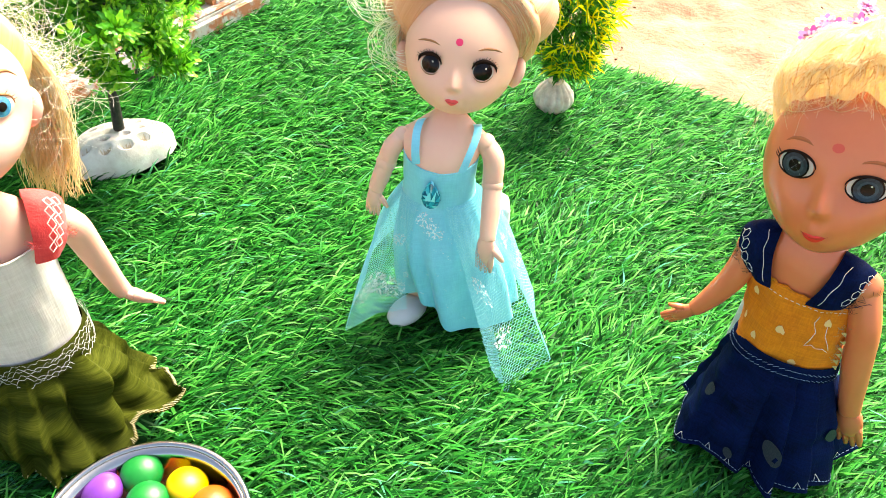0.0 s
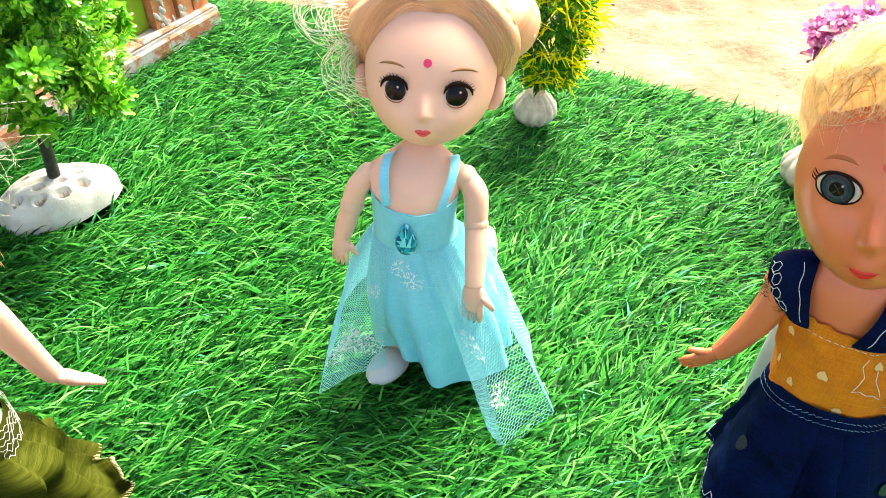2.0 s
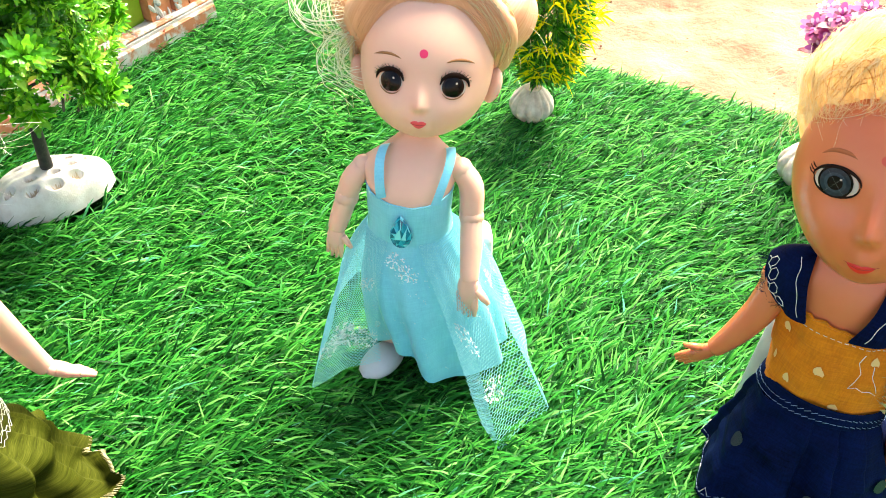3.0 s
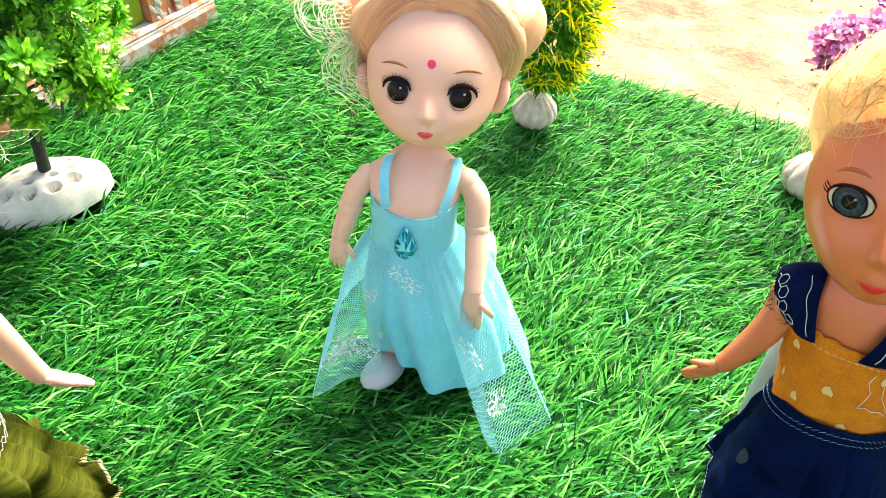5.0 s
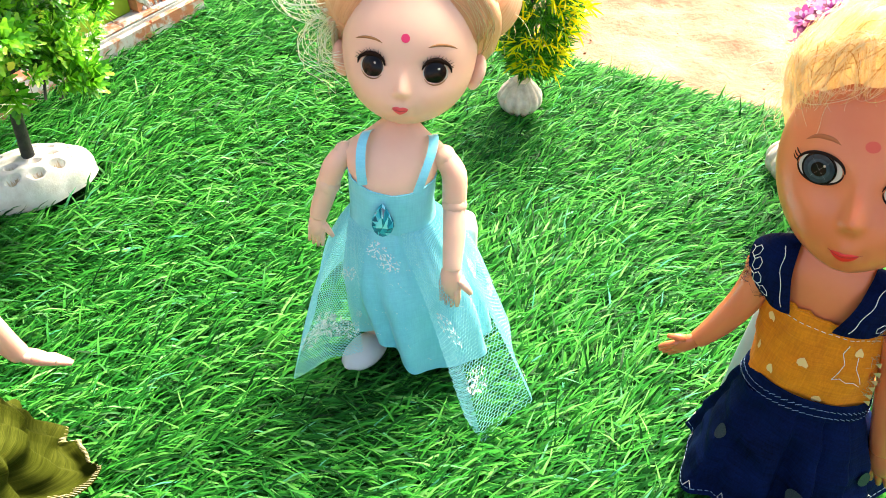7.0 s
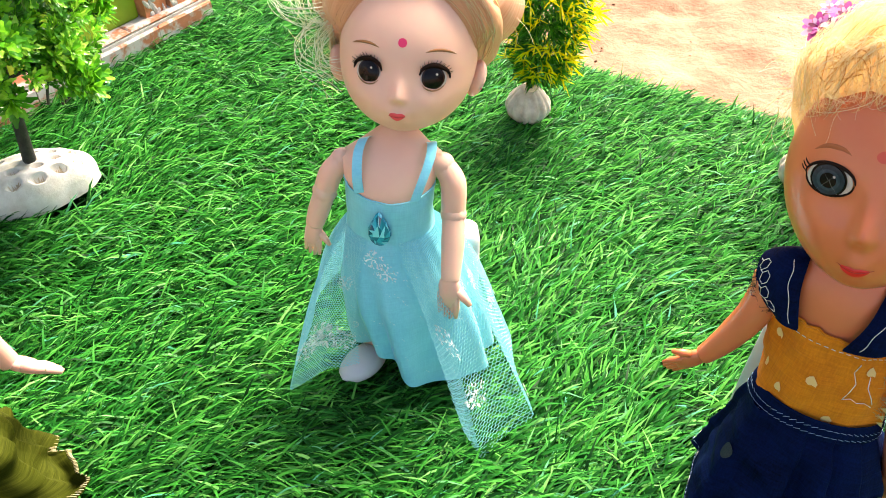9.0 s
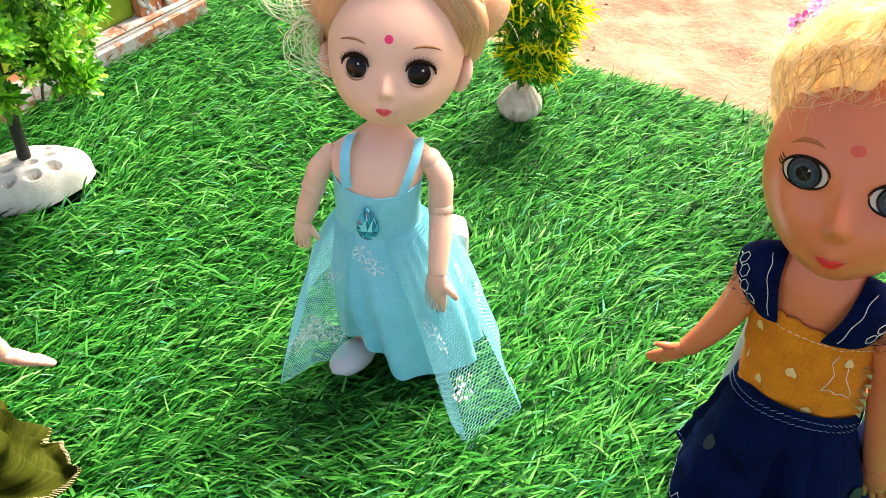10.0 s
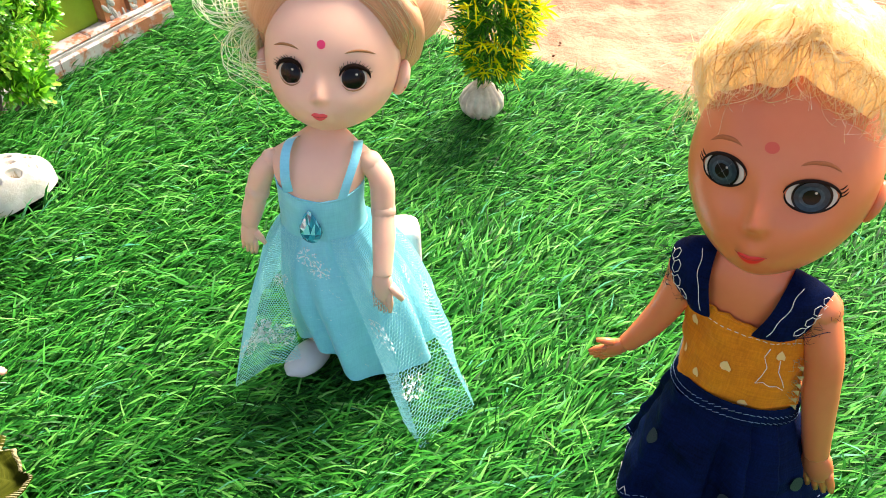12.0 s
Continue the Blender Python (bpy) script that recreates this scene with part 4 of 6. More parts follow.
def doll_in_navy():
    s = Shape()
    rng = random.Random(5)
    m = pose(0.1074, -0.0263, 0.1058, -16.5, -9.3, -26.8) @ Matrix.Scale(0.90, 4)
    h = Head(s, m, SKIN_TAN, jaw=0.30, nose=1.0, slim=1.0, cheek=1.0, bridge=1.2, wide=1.08, low=0.0270, full=3.0)
    h.skull()
    for e in (-1, 1):
        # sleeping eyes, the pair set a little askew
        x, z = e * 0.0098, -e * 0.0012
        h.disc(x, z, 0.0051, 0.0037, 0.00022, 0.0, EYE_WHITE_GLINT, 32, 8)
        h.disc(x + e * 0.0002, z, 0.0041, 0.0040, 0.00045, 0.0, BLACK_EYE, 32, 8)
        h.disc(x + e * 0.0002, z, 0.0036, 0.0035, 0.00070, 0.0, BLUE_IRIS, 32, 8)
        h.disc(x + e * 0.0002, z, 0.0026, 0.0025, 0.00090, 0.0, IRIS_INNER, 28, 6)
        h.disc(x + e * 0.0002, z, 0.0018, 0.0018, 0.00110, 0.0, BLACK_EYE, 24, 6)
        # painted highlight: a pale dot beside the pupil
        h.disc(x + 0.0010, z + 0.0012, 0.0003, 0.0003, 0.00130, 0.0, EYE_WHITE_GLINT, 10, 3)
        # thin crossed strokes paint an X-shaped glint on one eye
        for q in (52, 128) if e < 0 else ():
            cx, cz = math.cos(radians(q)), math.sin(radians(q))
            h.stroke([(x + 0.0038 * cx * w, z + 0.0035 * cz * w) for w in (-1, -0.5, 0, 0.5, 1)], 0.000015, IRIS_GLINT, 0.00125)
        h.stroke([(x + e * 0.0056 * math.cos(radians(q)), z + 0.0037 * math.sin(radians(q)) + (0.0003 if q < 20 else 0)) for q in range(-5, 178, 14)], 0.00042, LASH, 0.0002)
        h.stroke([(x + e * 0.0054 * math.cos(radians(q)), z + 0.0037 * math.sin(radians(q))) for q in range(0, -181, -15)], 0.00034, LASH, 0.0001)
        for q in (2, 14, 26):
            c0, s0 = math.cos(radians(q)), math.sin(radians(q))
            h.stroke([(x + e * 0.0055 * c0, z + 0.0040 * s0), (x + e * (0.0055 * c0 + 0.0008), z + 0.0040 * s0 + 0.0004), (x + e * (0.0055 * c0 + 0.0014), z + 0.0040 * s0 + 0.0012)], 0.00014, LASH, 0.0)
        h.stroke([(e * 0.0056, 0.0062 - e * 0.0010), (e * 0.0086, 0.0074 - e * 0.0010), (e * 0.0120, 0.0072 - e * 0.0010), (e * 0.0150, 0.0052 - e * 0.0010)], 0.00060, BROW_TAN, -0.00050)
        if e > 0:
            h.ear(e)
    h.lips(-0.0182, 0.0033, 0.0008, 0.0019, LIP_TAN)
    h.stroke([(-0.0040, -0.0172), (-0.0020, -0.0180), (0.0, -0.0184), (0.0020, -0.0180), (0.0040, -0.0172)], 0.00010, LIP_DARK, 0.0003)
    h.disc(0, 0.0086, 0.0016, 0.0013, 0.00003, 0.0, BINDI_FADED, 20, 4)

    def line(a):
        c = math.cos(a)
        return radians(29) * step(-0.6, -0.1, c) + radians(20) * step(0.35, 0.95, c) - radians(38) * step(-0.1, -0.9, c) + radians(2.0) * math.sin(9 * a) + radians(2.5) * math.sin(5 * a + 1) + radians(7) * bell(a - 0.15, 0.28)

    def bulk(a, t):
        return 0.0052 + 0.0014 * step(0.5, 1.0, math.cos(a)) + 0.0078 * (0.35 * step(0.0, 0.6, t) + 0.65 * t) + 0.0024 * noise.noise((math.cos(a) * 5, math.sin(a) * 5, t * 5))

    h.cap(lambda a: line(a) + radians(7), BLONDE, 0.0010, 40, n=130, k=34, lift=bulk)

    def over(a, t, lift):
        """A point on the hair, by turn from the face and the way up from the hairline."""
        p = line(a) + (math.pi / 2 - line(a)) * t
        z = math.sin(p) * 0.0250
        w, d, b = h.half(z)
        v = Vector((w * math.sin(a), -d * math.cos(a) if math.cos(a) > 0 else -b * math.cos(a), z))
        return v + v.normalized() * (lift + (0.0012 + bulk(a, max(0, t))) * step(-0.12, 0.2, t))

    # fine frizzy strands drawn up from the forehead, some looping over it
    for k in range(420):
        a = rng.uniform(-1.9, 1.7)
        t0 = rng.uniform(-0.02, 0.9)
        amp, ph, sw = rng.uniform(0.04, 0.16), rng.uniform(0, 6), rng.gauss(0, 0.09)
        pts = [over(a + amp * math.sin(1.3 * q + ph) + sw * q, t0 + 0.055 * q, 0.0006 + 0.0008 * math.sin(q * 1.1 + ph * 2)) for q in range(6) if t0 + 0.055 * q < 0.98]
        if len(pts) > 2:
            h.lock(pts, rng.uniform(0.000025, 0.00006), GOLD_HAIR, 3, 3)
    # thin strands rooted in the forehead, rising over the edge of the hair
    for k in range(330):
        a = rng.uniform(-1.8, 1.7)
        t0, bow = rng.uniform(-0.10, 0.0), rng.gauss(0, 0.16)
        pts = [over(a + bow * q * 0.5 + 0.03 * math.sin(q * 1.7 + k), t0 + 0.075 * q, 0.0001 if q == 0 else rng.uniform(0.0002, 0.0016)) for q in range(6)]
        h.lock(pts, rng.uniform(0.000025, 0.00006), GOLD_HAIR, 3, 3)
    for k in range(420):
        a, t0 = rng.uniform(-1.8, 1.6), rng.uniform(-0.06, 0.75)
        r, ph, turn = rng.uniform(0.06, 0.24), rng.uniform(0, 6.3), rng.uniform(2.5, 6)
        pts = [over(a + r * 1.3 * math.cos(ph + turn * q / 7) + 0.02 * q, t0 + r * 0.8 * math.sin(ph + turn * q / 7), 0.0010 + 0.0014 * math.sin(q + ph)) for q in range(8)]
        h.lock(pts, rng.uniform(0.000025, 0.00006), GOLD_HAIR, 3, 3)
    h.wisps([(over(-1.4 + 0.35 * q, 0.02, 0.0006), (math.sin(-1.4 + 0.35 * q), -math.cos(-1.4 + 0.35 * q), -0.1)) for q in range(9)], rng, 150, 0.5, 0.009, 0.00003, GOLD_HAIR, 0.7, (150, 520))
    # thicker tawny strands tangled low down, near the roots
    for k in range(110):
        a, t0 = rng.uniform(-1.5, 1.2), abs(rng.gauss(0, 0.14))
        bend, ph = rng.uniform(-0.16, 0.16), rng.uniform(0, 6.3)
        pts = [over(a + bend * q + 0.05 * math.sin(1.4 * q + ph), t0 - 0.02 + 0.05 * q + 0.03 * math.sin(q + ph), 0.0004 + 0.0006 * math.sin(q * 1.3 + ph)) for q in range(6)]
        h.lock(pts, rng.uniform(0.00006, 0.00014), TAWNY if k % 3 else GOLD_HAIR, 4, 3)
    # two stray hairs across the forehead
    h.lock([over(-1.35, 0.12, 0.0), over(-1.15, -0.02, 0.0006), over(-0.8, -0.10, 0.0010), over(-0.35, -0.08, 0.0010), over(-0.15, 0.06, 0.0006)], 0.00010, GOLD_HAIR, 4)
    h.lock([over(-0.3, 0.05, 0.0), over(-0.25, -0.12, 0.0008), over(-0.1, -0.25, 0.0008), over(0.1, -0.32, 0.0006)], 0.00007, GOLD_HAIR, 4)
    h.wisps([((-0.022, -0.004, 0.016), (-0.6, -0.4, -0.4)), ((-0.023, 0.0, 0.024), (-0.8, -0.2, 0.2)), ((0, -0.012, 0.034), (0, -0.3, 0.6))], rng, 70, 0.5, 0.009, 0.00004, GOLD_HAIR, 0.8)

    yaw = -24
    body = [((0.1068, -0.0285, 0.0960), 0.0046, 0.0046), ((0.1067, -0.0292, 0.0860), 0.0048, 0.0048), ((0.1066, -0.0305, 0.0815), 0.0100, 0.0058), ((0.1066, -0.0315, 0.0775), 0.0138, 0.0070),
            ((0.1075, -0.0330, 0.0700), 0.0132, 0.0072), ((0.1095, -0.0355, 0.0570), 0.0125, 0.0072), ((0.1106, -0.0380, 0.0420), 0.0130, 0.0076)]
    s.rings([oval(c, rx, ry, yaw, 36) for c, rx, ry in body], SKIN_TAN, True, True)
    # mustard bandeau, torn at one side seam
    top, low = oval((0.1088, -0.0335, 0.0690), 0.0146, 0.0084, yaw, 72, -0.0010), oval((0.1106, -0.0382, 0.0445), 0.0152, 0.0092, -21, 72, 0.0)
    rings = []
    for j in range(20):
        r = blend_rings(top, low, j / 19)
        for k, p in enumerate(r):
            d = Vector((p.x - 0.1098, p.y + 0.0357, 0)).normalized()
            p += d * (0.0006 * math.sin(math.pi * j / 19) + 0.0015 * noise.noise((p.x * 160, p.y * 160, p.z * 110)) + 0.0006 * noise.noise((p.x * 420, p.y * 420, p.z * 420)))
            if j == 0:
                p.z += 0.0012 * noise.noise((k * 0.7, 1, 1)) + 0.0008 * noise.noise((k * 0.23, 4, 1))
        rings.append(r)
    s.rings(rings, MUSTARD)
    stitch(s, rings[0] + rings[0][:1], 0.0004, MUSTARD)

    def on_ring(rs, a, t, out=0.0005):
        """A point on the cloth at the turn a (degrees, 270 is the front of its oval) and t of the way down."""
        n = len(rs[0])
        q = (a % 360) / 360 * n
        k, f = int(q), q - int(q)
        j = min(len(rs) - 1.001, t * (len(rs) - 1))
        i, g = int(j), j - int(j)
        p = rs[i][k % n].lerp(rs[i][(k + 1) % n], f).lerp(rs[i + 1][k % n].lerp(rs[i + 1][(k + 1) % n], f), g)
        c = sum(rs[i], Vector()) / n
        return p + Vector((p.x - c.x, p.y - c.y, 0)).normalized() * out

    for k in range(26):
        a = 190 + 6.2 * k
        stitch(s, [on_ring(rings, a, 0.10), on_ring(rings, a + 3.6, 0.10)], 0.00009, THREAD)
    zig = [(296, 0.16), (293, 0.28), (296, 0.40), (292, 0.50), (288, 0.62), (294, 0.58), (300, 0.62), (306, 0.60), (312, 0.64)]
    stitch(s, [on_ring(rings, a, t) for a, t in zig], 0.00009, THREAD)
    stitch(s, [on_ring(rings, a, t) for a, t in ((308, 0.30), (306, 0.42), (309, 0.52), (312, 0.60))], 0.00009, THREAD)
    for a, t, r in ((214, 0.30, 5), (232, 0.82, 4), (262, 0.52, 5), (281, 0.94, 5), (309, 0.26, 5), (205, 0.7, 3)):
        s.poly([on_ring(rings, a + r * math.cos(q), t + 0.05 * math.sin(q) * (1 + 0.4 * math.sin(3 * q)), 0.00028) for q in [2 * math.pi * w / 9 for w in range(9)]], FADED_PRINT)
    for k in range(6):
        a, t = 326 + rng.uniform(-3, 3), 0.35 + 0.11 * k
        p = on_ring(rings, a, t, 0.0008)
        s.poly([p, p + Vector((0.0012, -0.0006, 0.0010)), p + Vector((0.0014, -0.0008, -0.0008))], GOLD)
    # frayed tufts where the cloth is torn
    for a, t in ((196, 0.02), (205, 0.06), (188, 0.3), (320, 0.02), (326, 0.30), (327, 0.55), (326, 0.75)):
        fray(s, on_ring(rings, a, t, 0.0006), on_ring(rings, a, t, 1.0) - on_ring(rings, a, t, 0.0), rng, 12, 0.0018, THREAD_TAN if a > 300 else MUSTARD)
    # broad straps with a chain of white stitched hexagons, frayed at the shoulder
    f = Matrix.Translation((0.1090, -0.0335, 0.0)) @ pose(0, 0, 0, 0, 0, yaw)
    sides = {-1: ([(-0.0078, -0.0088, 0.0680), (-0.0104, -0.0072, 0.0765), (-0.0112, -0.0030, 0.0820), (-0.0110, 0.0025, 0.0835), (-0.0095, 0.0080, 0.0760)],
                  [(-0.0138, -0.0056, 0.0680), (-0.0188, -0.0040, 0.0695), (-0.0212, -0.0018, 0.0755), (-0.0208, 0.0020, 0.0785), (-0.0160, 0.0080, 0.0730)]),
             1: ([(0.0024, -0.0098, 0.0680), (0.0046, -0.0084, 0.0745), (0.0058, -0.0040, 0.0800), (0.0064, 0.0015, 0.0820), (0.0070, 0.0075, 0.0760)],
                 [(0.0125, -0.0058, 0.0690), (0.0146, -0.0036, 0.0722), (0.0168, 0.0004, 0.0752), (0.0172, 0.0040, 0.0755), (0.0140, 0.0085, 0.0700)])}
    for e in (-1, 1):
        at = shoulder_piece(s, f, e, *sides[e], NAVY, 0.0028)
        lift = f.to_3x3() @ Vector((e * 0.0002, -0.0004, 0.0003))
        stitch(s, [at(0.20 + 0.02 * math.sin(q), 0.03 + 0.5 * q / 14) + lift for q in range(15)], 0.00009, THREAD)
        for w in range(4):
            ring = [at(0.74 + 0.13 * math.cos(math.pi * z / 3) + 0.03 * (w % 2), 0.12 + 0.125 * w + 0.055 * math.sin(math.pi * z / 3)) + lift for z in range(7)]
            stitch(s, ring, 0.00009, THREAD)
            stitch(s, [ring[1], ring[1] + (ring[1] - ring[4]) * 0.35], 0.00011, THREAD)
        stitch(s, [at(0.97, 0.02 + 0.5 * q / 30) + Vector((0, 0, 0.0003 if q % 2 else -0.0002)) for q in range(31)], 0.00018, NAVY)
        for w in range(9):
            fray(s, at(0.99, 0.06 + 0.07 * w), f.to_3x3() @ Vector((e, -0.3, -0.3)), rng, 9, 0.0022, NAVY)
    stitch(s, smooth_path([f @ Vector(p) for p in ((0.0105, -0.0088, 0.0700), (0.0140, -0.0080, 0.0715), (0.0175, -0.0050, 0.0722), (0.0205, -0.0010, 0.0690))], 4), 0.00010, NAVY)
    # waistband and skirt
    band = [oval((0.1107, -0.0384, z), rx, rx * 0.62, -21, 60, 0.0) for z, rx in ((0.0458, 0.0153), (0.0442, 0.0161), (0.0415, 0.0165), (0.0395, 0.0166))]
    s.rings(band, NAVY)
    for w in (0.45, 0.75):
        for a in range(180, 371, 6):
            stitch(s, [on_ring(band, a, w + 0.10 * math.sin(a), 0.0002), on_ring(band, a + 5, w + 0.10 * math.sin(a + 5), 0.0002)], 0.00008, THREAD_BLUE)
    n = 240
    waist = oval((0.1107, -0.0384, 0.0405), 0.0160, 0.0100, -21, n)
    # the hem flares unevenly, with one deep fold at the front
    around = [(0.0861, -0.0500), (0.0945, -0.0570), (0.1013, -0.0601), (0.1085, -0.0585), (0.1121, -0.0660), (0.1225, -0.0655), (0.1328, -0.0602), (0.1370, -0.0510), (0.1450, -0.0450), (0.1420, -0.0310), (0.1310, -0.0200), (0.1150, -0.0170), (0.0980, -0.0230), (0.0875, -0.0360)]
    mid_x, mid_y = 0.1135, -0.0400
    polar = sorted((math.atan2(y - mid_y, x - mid_x) % (2 * math.pi), math.hypot(x - mid_x, y - mid_y)) for x, y in around)
    turns = [polar[-1][0] - 2 * math.pi] + [p[0] for p in polar] + [polar[0][0] + 2 * math.pi]
    wides = [polar[-1][1]] + [p[1] for p in polar] + [polar[0][1]]
    hem = []
    for k in range(n):
        a = (2 * math.pi * k / n + radians(-21)) % (2 * math.pi)
        r = float(np.interp(a, turns, wides))
        hem.append(Vector((mid_x + r * math.cos(a), mid_y + r * math.sin(a), 0.0040 + 0.0016 * math.sin(5 * a + 1.0))))
    rings = pleated_skirt(s, waist, hem, NAVY, 11, 0.0044, 40, 2.0, 0.40, 0.6, None, 0.0012, True)
    for a in np.arange(165, 385, 2.6):
        stitch(s, [on_ring(rings, a, 0.955, 0.0003), on_ring(rings, a + 1.7, 0.955, 0.0003)], 0.00010, THREAD_BLUE)
    for a in np.arange(170, 380, 17):
        stitch(s, [on_ring(rings, a, 0.95, 0.0003), on_ring(rings, a + 1.5, 0.89, 0.0003), on_ring(rings, a + 4, 0.95, 0.0003)], 0.00010, THREAD)
    for a, t, w in ((222, 0.40, 0.9), (285, 0.62, 1.3), (255, 0.85, 0.8), (335, 0.5, 1.0)):
        s.poly([on_ring(rings, a + 5 * w * math.cos(q), t + 0.07 * w * math.sin(q), 0.0008) for q in [2 * math.pi * k / 14 for k in range(14)]], GLITTER_DULL)
    # arms
    arm(s, [(0.0935, -0.0270, 0.0722), (0.0912, -0.0290, 0.0630), (0.0874, -0.0298, 0.0545), (0.0838, -0.0300, 0.0482), (0.0822, -0.0300, 0.0462)], [0.0044, 0.0042, 0.0036, 0.0028, 0.0024], SKIN_TAN, (-0.75, 0.05, -0.72), 0.0042, 4, 0.3, -1)
    arm(s, [(0.1225, -0.0390, 0.0735), (0.1258, -0.0440, 0.0620), (0.1284, -0.0462, 0.0490), (0.1325, -0.0475, 0.0320), (0.1338, -0.0480, 0.0275)], [0.0046, 0.0046, 0.0044, 0.0036, 0.0033], SKIN_TAN, (0.28, -0.18, -0.95), 0.0060, 4, 0.12, -1)
    return tagged(s.make("doll"), "tan vinyl doll in navy skirt and mustard bandeau top", "doll", "dolls on the lawn")


def doll_in_olive():
    s = Shape()
    rng = random.Random(8)
    m = pose(-0.1240, -0.0595, 0.1180, -16, 12, 53)
    h = Head(s, m, SKIN_PINK, jaw=0.42, nose=1.1, cheek=1.2)
    h.skull()
    for e in (-1, 1):
        x, z = e * 0.0080, 0.0
        h.disc(x, z, 0.0036, 0.0027, 0.00020, 0.0005, EYE_WHITE_GLINT)
        h.disc(x, z + 0.0001, 0.0025, 0.0025, 0.0007, 0.0003, BLUE_BRIGHT)
        h.disc(x, z + 0.0001, 0.0012, 0.0012, 0.0011, 0.0001, BLACK_EYE)
        h.stroke([(x + e * 0.0039 * math.cos(radians(q)), z + 0.0030 * math.sin(radians(q))) for q in range(0, 176, 22)], 0.00030, BROW, 0.0003)
        h.lashes(e, x, z, 0.0039, 0.0030, 9, 0.0012, 0.00008)
        h.stroke([(e * 0.0058, 0.0064), (e * 0.0088, 0.0079), (e * 0.0120, 0.0078), (e * 0.0148, 0.0058)], 0.00040, BROW, -0.0002)
        h.ear(e)
    h.lips(-0.0160, 0.0036, 0.0010, 0.0013, LIP)

    def line(a):
        c = math.cos(a)
        return radians(40) * step(0.1, 1.0, c) + radians(4) * step(-0.4, 0.4, c) - radians(42) * step(0.2, -0.9, c)

    h.cap(line, PALE_BLONDE, 0.0032, 30)
    # long hair falling behind the ears
    for e in (-1, 1):
        for k in range(460):
            u, fl, ph = rng.random(), rng.uniform(0.3, 1.5), rng.uniform(0, 6.3)
            x0, y0 = e * (0.0232 - 0.003 * u), 0.003 + 0.022 * u
            end = -0.022 - rng.uniform(0, 0.017)
            pts = []
            for q in range(9):
                t = q / 8
                out = 0.80 + 0.34 * math.sin(min(1, t * 2.2) * math.pi / 2) + 0.34 * fl * t * (1.25 - 0.55 * t)
                pts.append((x0 * out + e * 0.0022 * math.sin(8 * t + ph) * t, y0 - 0.003 + 0.009 * t + 0.0018 * math.sin(7 * t + 2 * ph) * t, 0.0180 + (end - 0.0180) * t))
            h.lock(pts, rng.uniform(0.00009, 0.00026), PALE_BLONDE if k % 3 else HAIR_FINE, 4, 3)

        # the soft mass of hair under the loose strands
        def mass(i, j):
            u, t = i / 29, j / 23
            out = 0.80 + 0.34 * math.sin(min(1, t * 2.2) * math.pi / 2) + 0.16 * t * (1.25 - 0.55 * t) + 0.03 * math.sin(i * 1.3) * t + 0.05 * noise.noise((i * 0.3, t * 2, e)) * t
            return m @ Vector((e * (0.0222 - 0.003 * u) * out, 0.001 + 0.024 * u + 0.009 * t, 0.0180 - (0.045 + 0.004 * noise.noise((i * 0.9, 0, e))) * t))

        s.grid(mass, 30, 24, PALE_BLONDE)
    h.wisps([((0.0235, 0.004, 0.010), (0.9, 0.5, 0.0)), ((0.0245, 0.006, 0.0), (0.9, 0.5, -0.3)), ((0.0240, 0.006, 0.006), (0.8, 0.5, -0.3)), ((0.020, 0.008, 0.02), (0.7, 0.5, 0.4)), ((0.0245, 0.01, -0.008), (0.6, 0.5, -0.6))], rng, 420, 0.5, 0.026, 0.000030, HAIR_WHITE, 0.5, (60, 260))

    body_from = len(s.v)
    yaw = 40
    body = [((-0.1165, -0.0695, 0.0960), 0.0046, 0.0046), ((-0.1175, -0.0695, 0.0880), 0.0048, 0.0048), ((-0.1185, -0.0695, 0.0835), 0.0100, 0.0062), ((-0.1190, -0.0695, 0.0790), 0.0128, 0.0078),
            ((-0.1195, -0.0700, 0.0680), 0.0128, 0.0090), ((-0.1200, -0.0705, 0.0540), 0.0122, 0.0086), ((-0.1205, -0.0710, 0.0340), 0.0128, 0.0090)]
    s.rings([oval(c, rx, ry, yaw, 36) for c, rx, ry in body], SKIN_PINK, True, True)
    # loose cream top
    spans = [((-0.1193, -0.0700, 0.0730), 0.0140, 0.0108), ((-0.1196, -0.0703, 0.0640), 0.0146, 0.0118), ((-0.1200, -0.0706, 0.0520), 0.0148, 0.0120), ((-0.1204, -0.0709, 0.0400), 0.0152, 0.0122), ((-0.1206, -0.0710, 0.0340), 0.0154, 0.0122)]
    ovals = [oval(c, rx, ry, yaw, 64, -0.0008) for c, rx, ry in spans]
    rings = []
    for a, b in zip(ovals, ovals[1:]):
        rings += [blend_rings(a, b, q / 4) for q in range(4)]
    rings.append(ovals[-1])
    for r in rings:
        for p in r:
            d = Vector((p.x + 0.12, p.y + 0.0705, 0)).normalized()
            p += d * 0.0009 * noise.noise((p.x * 190, p.y * 190, p.z * 90))
    s.rings(rings, CREAM)
    stitch(s, rings[0] + rings[0][:1], 0.00040, CREAM)
    f = Matrix.Translation((-0.1190, -0.0695, 0.0)) @ pose(0, 0, 0, 0, 0, yaw)
    for e in (-1, 1):
        inner = [(0.0080, -0.0118, 0.0705), (0.0098, -0.0105, 0.0780), (0.0110, -0.0050, 0.0848), (0.0112, 0.0020, 0.0850), (0.0105, 0.0085, 0.0780)]
        outer = [(0.0145, -0.0112, 0.0705), (0.0175, -0.0102, 0.0740), (0.0195, -0.0062, 0.0785), (0.0202, 0.0000, 0.0800), (0.0175, 0.0070, 0.0745)]
